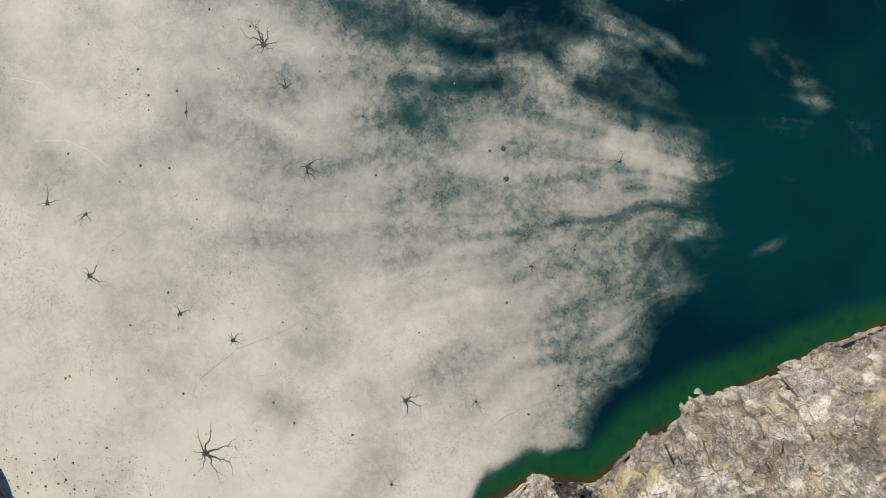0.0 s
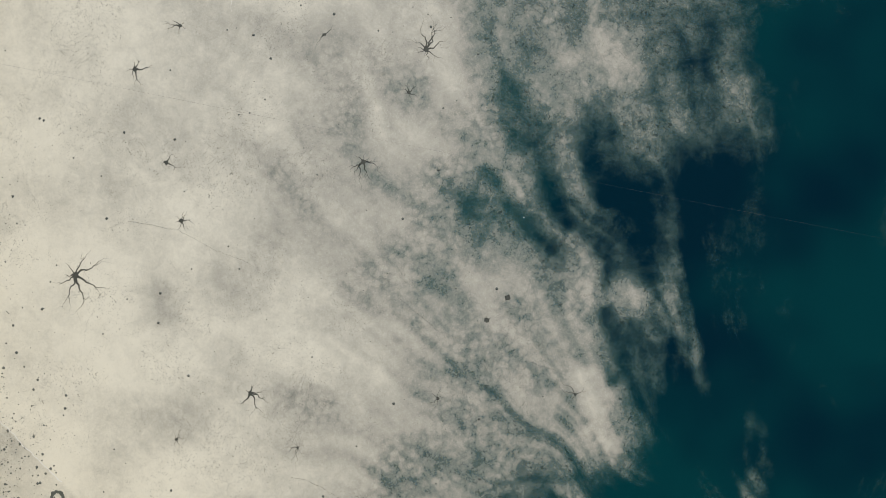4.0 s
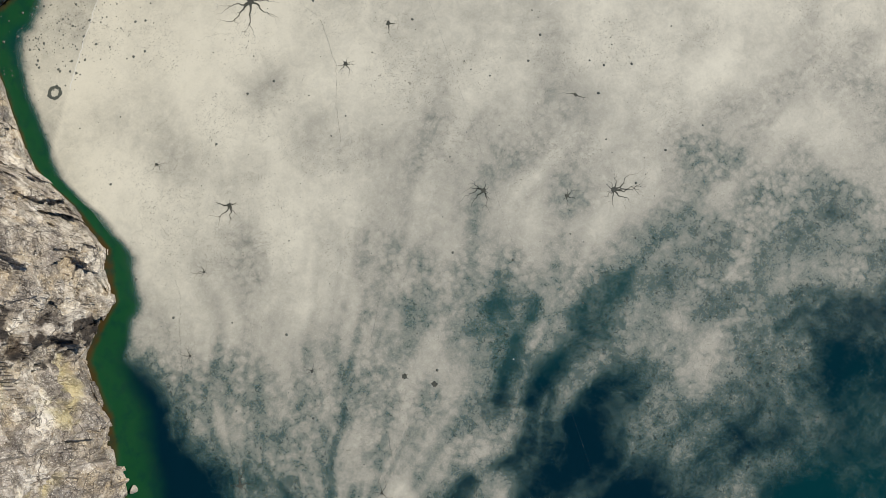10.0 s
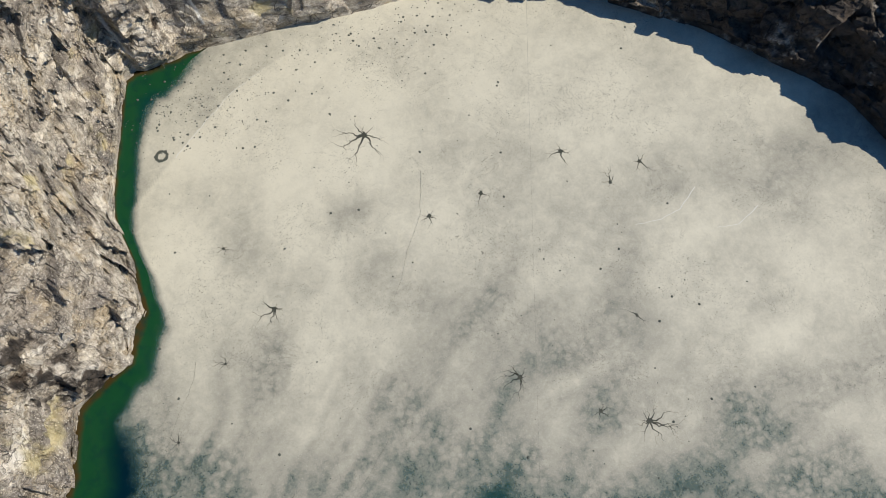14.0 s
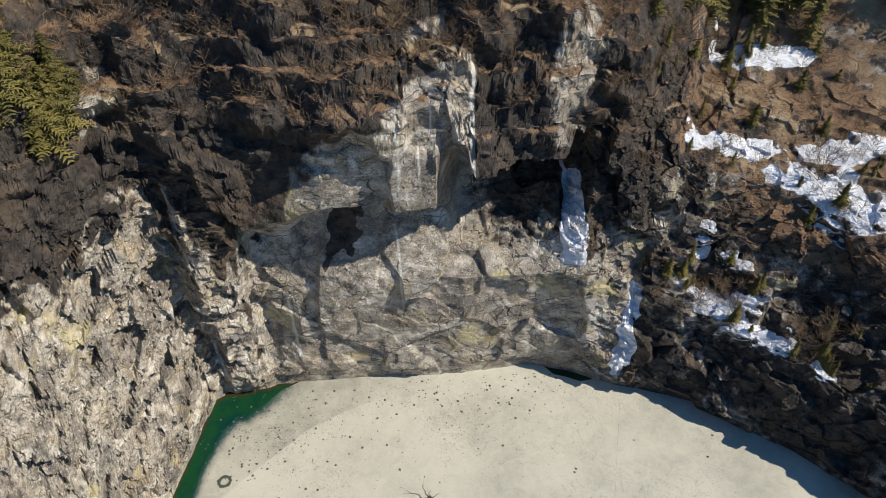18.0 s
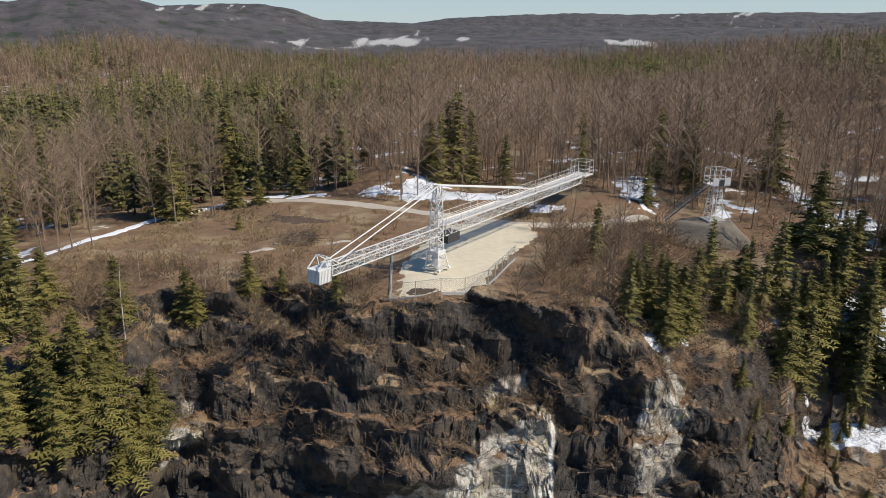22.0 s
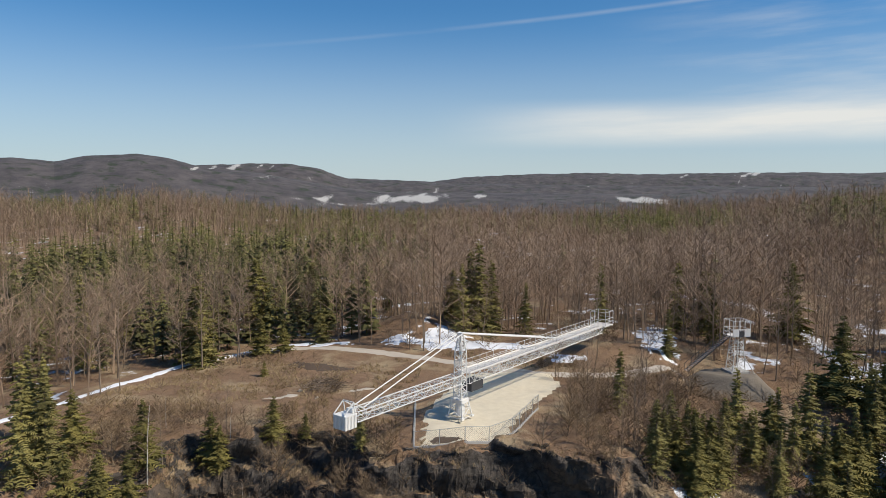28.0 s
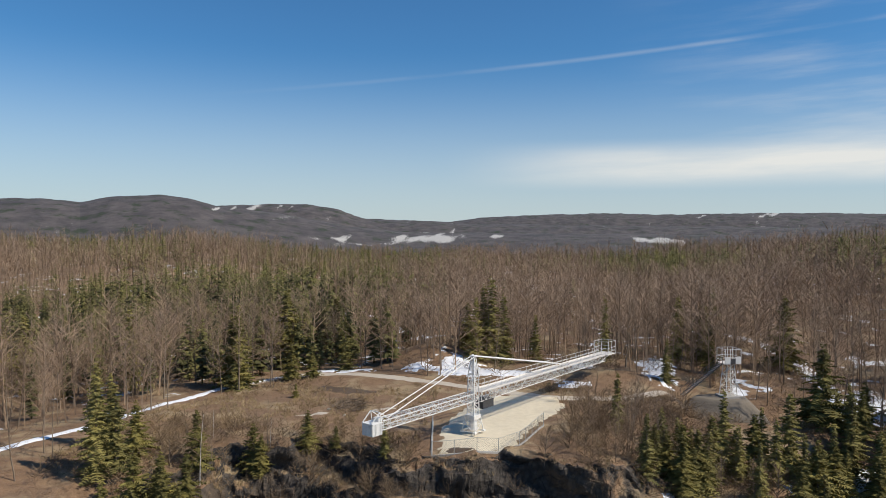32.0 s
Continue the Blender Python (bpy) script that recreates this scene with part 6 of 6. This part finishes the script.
# ---------------------------------------------------------------- marks in the ice
def flat_ribbon(b, pts, w0, w1, z):
    P = np.array(pts)
    d = np.gradient(P, axis=0)
    d /= np.linalg.norm(d, axis=1)[:, None] + 1e-9
    nrm = np.stack([-d[:, 1], d[:, 0]], 1)
    w = np.linspace(w0, w1, len(P))[:, None] / 2
    A, B = P + nrm * w, P - nrm * w
    V = np.concatenate([np.c_[A, np.full(len(P), z)], np.c_[B, np.full(len(P), z)]])
    n = len(P)
    i = np.arange(n - 1)
    b.add(V, np.stack([i, i + n, i + n + 1, i + 1], 1))


def m_star(n, b):
    n.put(b.inputs["Base Color"], n.mix(n.noise(3.0, 4), (0.040, 0.046, 0.038), (0.085, 0.088, 0.072)))
    n.put(b.inputs["Alpha"], n.attr("fade"))
    b.inputs["Specular IOR Level"].default_value = 0.2


M_STAR = material("melt_star_ice", m_star, 0.6)


def ice_star(x, y, size, arms, seed, hub=0.34):
    """A ragged melt hole with zigzag channels that fork and fade outwards, longest down one side."""
    rng = np.random.default_rng(seed)
    b, fade = Build(), []
    lean = LEAN.get(seed - 1, rng.uniform(0, 6.28))
    level = [0]

    def channel(a, ang, ln, w, f0, depth):
        steps = max(4, int(ln / 0.28))
        pts, p, d = [a], np.array(a, float), ang
        for k in range(steps):
            d = ang + rng.normal(0, 0.38) + 0.25 * math.sin(k * 1.3 + seed)
            p = p + np.array((math.cos(d), math.sin(d))) * ln / steps
            pts.append(tuple(p))
        level[0] += 1
        flat_ribbon(b, pts, w, w * 0.30, 0.0003 * level[0])
        f1 = f0 * (0.55 if depth else 0.35)
        fade.append(np.tile(np.linspace(f0, f1, len(pts)), 2))
        if depth:
            for side in (-1, 1):
                if rng.random() < 0.85:
                    channel(pts[-1 - int(rng.integers(0, 2))], ang + side * rng.uniform(0.25, 0.75), ln * rng.uniform(0.45, 0.85), w * 0.42, f1, depth - 1)
        for k in range(2, len(pts) - 1, 2):
            if rng.random() < 0.55:
                j = rng.choice([-1, 1])
                channel_tip = ln * rng.uniform(0.08, 0.2)
                q = (pts[k][0] + math.cos(ang + j * 0.9) * channel_tip, pts[k][1] + math.sin(ang + j * 0.9) * channel_tip)
                level[0] += 1
                flat_ribbon(b, [pts[k], q], w * 0.35, w * 0.1, 0.0003 * level[0])
                fade.append(np.tile([f0 * 0.6, f0 * 0.2], 2))

    n = 26
    rad = [hub * (0.62 + 0.38 * abs(math.sin(k * arms * math.pi / n))) * rng.uniform(0.75, 1.1) for k in range(n)]
    b.add([(0, 0, 0)] + [(math.cos(k * 2 * math.pi / n) * rad[k], math.sin(k * 2 * math.pi / n) * rad[k], 0) for k in range(n)], t=[(0, k + 1, (k + 1) % n + 1) for k in range(n)])
    fade.append(np.array([0.95] + [0.8] * n))
    for k in range(arms):
        ang = lean + (k - (arms - 1) / 2) * 6.28 / arms * 0.92 + rng.normal(0, 0.18)
        ahead = 0.5 + 0.5 * math.cos(ang - lean)
        ln = size * (0.30 + 0.58 * ahead) * rng.uniform(0.75, 1.2)
        channel((math.cos(ang) * hub * 0.5, math.sin(ang) * hub * 0.5), ang, ln, (0.08 + 0.11 * ahead) * hub / 0.34, 0.88 if hub > 0.2 else 0.6, 2 if ahead > 0.5 and size > 1.3 else 1 if size > 0.9 else 0)
    me = b.mesh("ice_star", M_STAR)
    me.attributes.new("fade", "FLOAT", "POINT").data.foreach_set("value", np.concatenate(fade).astype(np.float32))
    ob = new("ice_star", me)
    ob.location = (x, y, 0.036)
    tagged(ob, "dark branching melt star in the grey ice", "ice star", "melt stars in the ice")


# the side to which a star's channels run, in radians
LEAN = {0: 3.95, 1: 3.7, 2: -0.75, 3: 2.9, 4: 4.2, 5: 3.9, 6: 4.4, 7: 1.2, 8: 0.6, 9: 1.0, 10: 4.0, 15: 5.5}
for k, (x, y, s, n, hub) in enumerate(STARS):
    ice_star(x, y, s, n, k + 1, hub)


def ice_crack(pts, w, mat, label):
    rng = np.random.default_rng(int(abs(pts[0][0]) * 10))
    P = []
    for a, b in zip(pts, pts[1:]):
        n = max(2, int(math.dist(a, b) / 0.5))
        P += [(a[0] + (b[0] - a[0]) * i / n + rng.normal(0, 0.05), a[1] + (b[1] - a[1]) * i / n + rng.normal(0, 0.05)) for i in range(n)]
    b = Build()
    flat_ribbon(b, P + [pts[-1]], w, w * 0.4, 0.052)
    tagged(new("ice_crack", b.mesh("ice_crack", mat)), label, "crack", "cracks in the ice")


ring = Build()
for k in range(44):
    a = k * 2 * math.pi / 44
    r = 0.62 + 0.03 * math.sin(2 * a + 1) + 0.05 * math.sin(11 * a)
    c = np.array((math.cos(a), math.sin(a))) * r
    w = 0.12 + 0.10 * abs(math.sin(k * 1.7)) * abs(math.sin(k * 0.37))
    ring.add([(c[0] + math.cos(j * 0.785 + k) * w * (1 + 0.3 * math.sin(k * 3 + j * 2)), c[1] + math.sin(j * 0.785 + k) * w, 0.0004 * k) for j in range(8)], t=[(0, j, j + 1) for j in range(1, 7)])
ob = new("ice_ring", ring.mesh("ice_ring", M_ICEDARK))
ob.location = (-19.2, 51.6, 0.04)
tagged(ob, "round dark melt ring at the edge of the ice", "ice ring")
for pts in CRACKS:
    ice_crack(pts, 0.018, M_ICEDARK, "thin dark crack wandering across grey ice")
for pts in PALE_CRACKS:
    ice_crack(pts, 0.10, M_ICEPALE, "pale refrozen crack across grey ice")

# stones and holes strewn over the ice below the walls
sp = Build()
srng = np.random.default_rng(12)
for n in range(760):
    if n < 140:
        x, y = srng.normal(-15, 4), 58.5 - abs(srng.normal(0, 3.5))
    elif n < 560:
        x, y = srng.uniform(-20, 22), 63.5 - abs(srng.normal(0, 5.5))
    else:
        x, y = srng.uniform(-24, 40), srng.uniform(0, 60)
    r = srng.choice([0.05, 0.07, 0.10, 0.16], p=[0.35, 0.3, 0.23, 0.12])
    k = 7
    V = [(x, y, 0.04 + 0.5 * r)] + [(x + math.cos(j * 2 * math.pi / k) * r * srng.uniform(0.7, 1.2), y + math.sin(j * 2 * math.pi / k) * r * srng.uniform(0.7, 1.2), 0.034) for j in range(k)]
    sp.add(V, t=[(0, j + 1, (j + 1) % k + 1) for j in range(k)])
tagged(new("strewn_stones", sp.mesh("strewn_stones", M_ICEDARK)), "small dark stones and melt holes strewn over ice", "stones", kind="stuff")
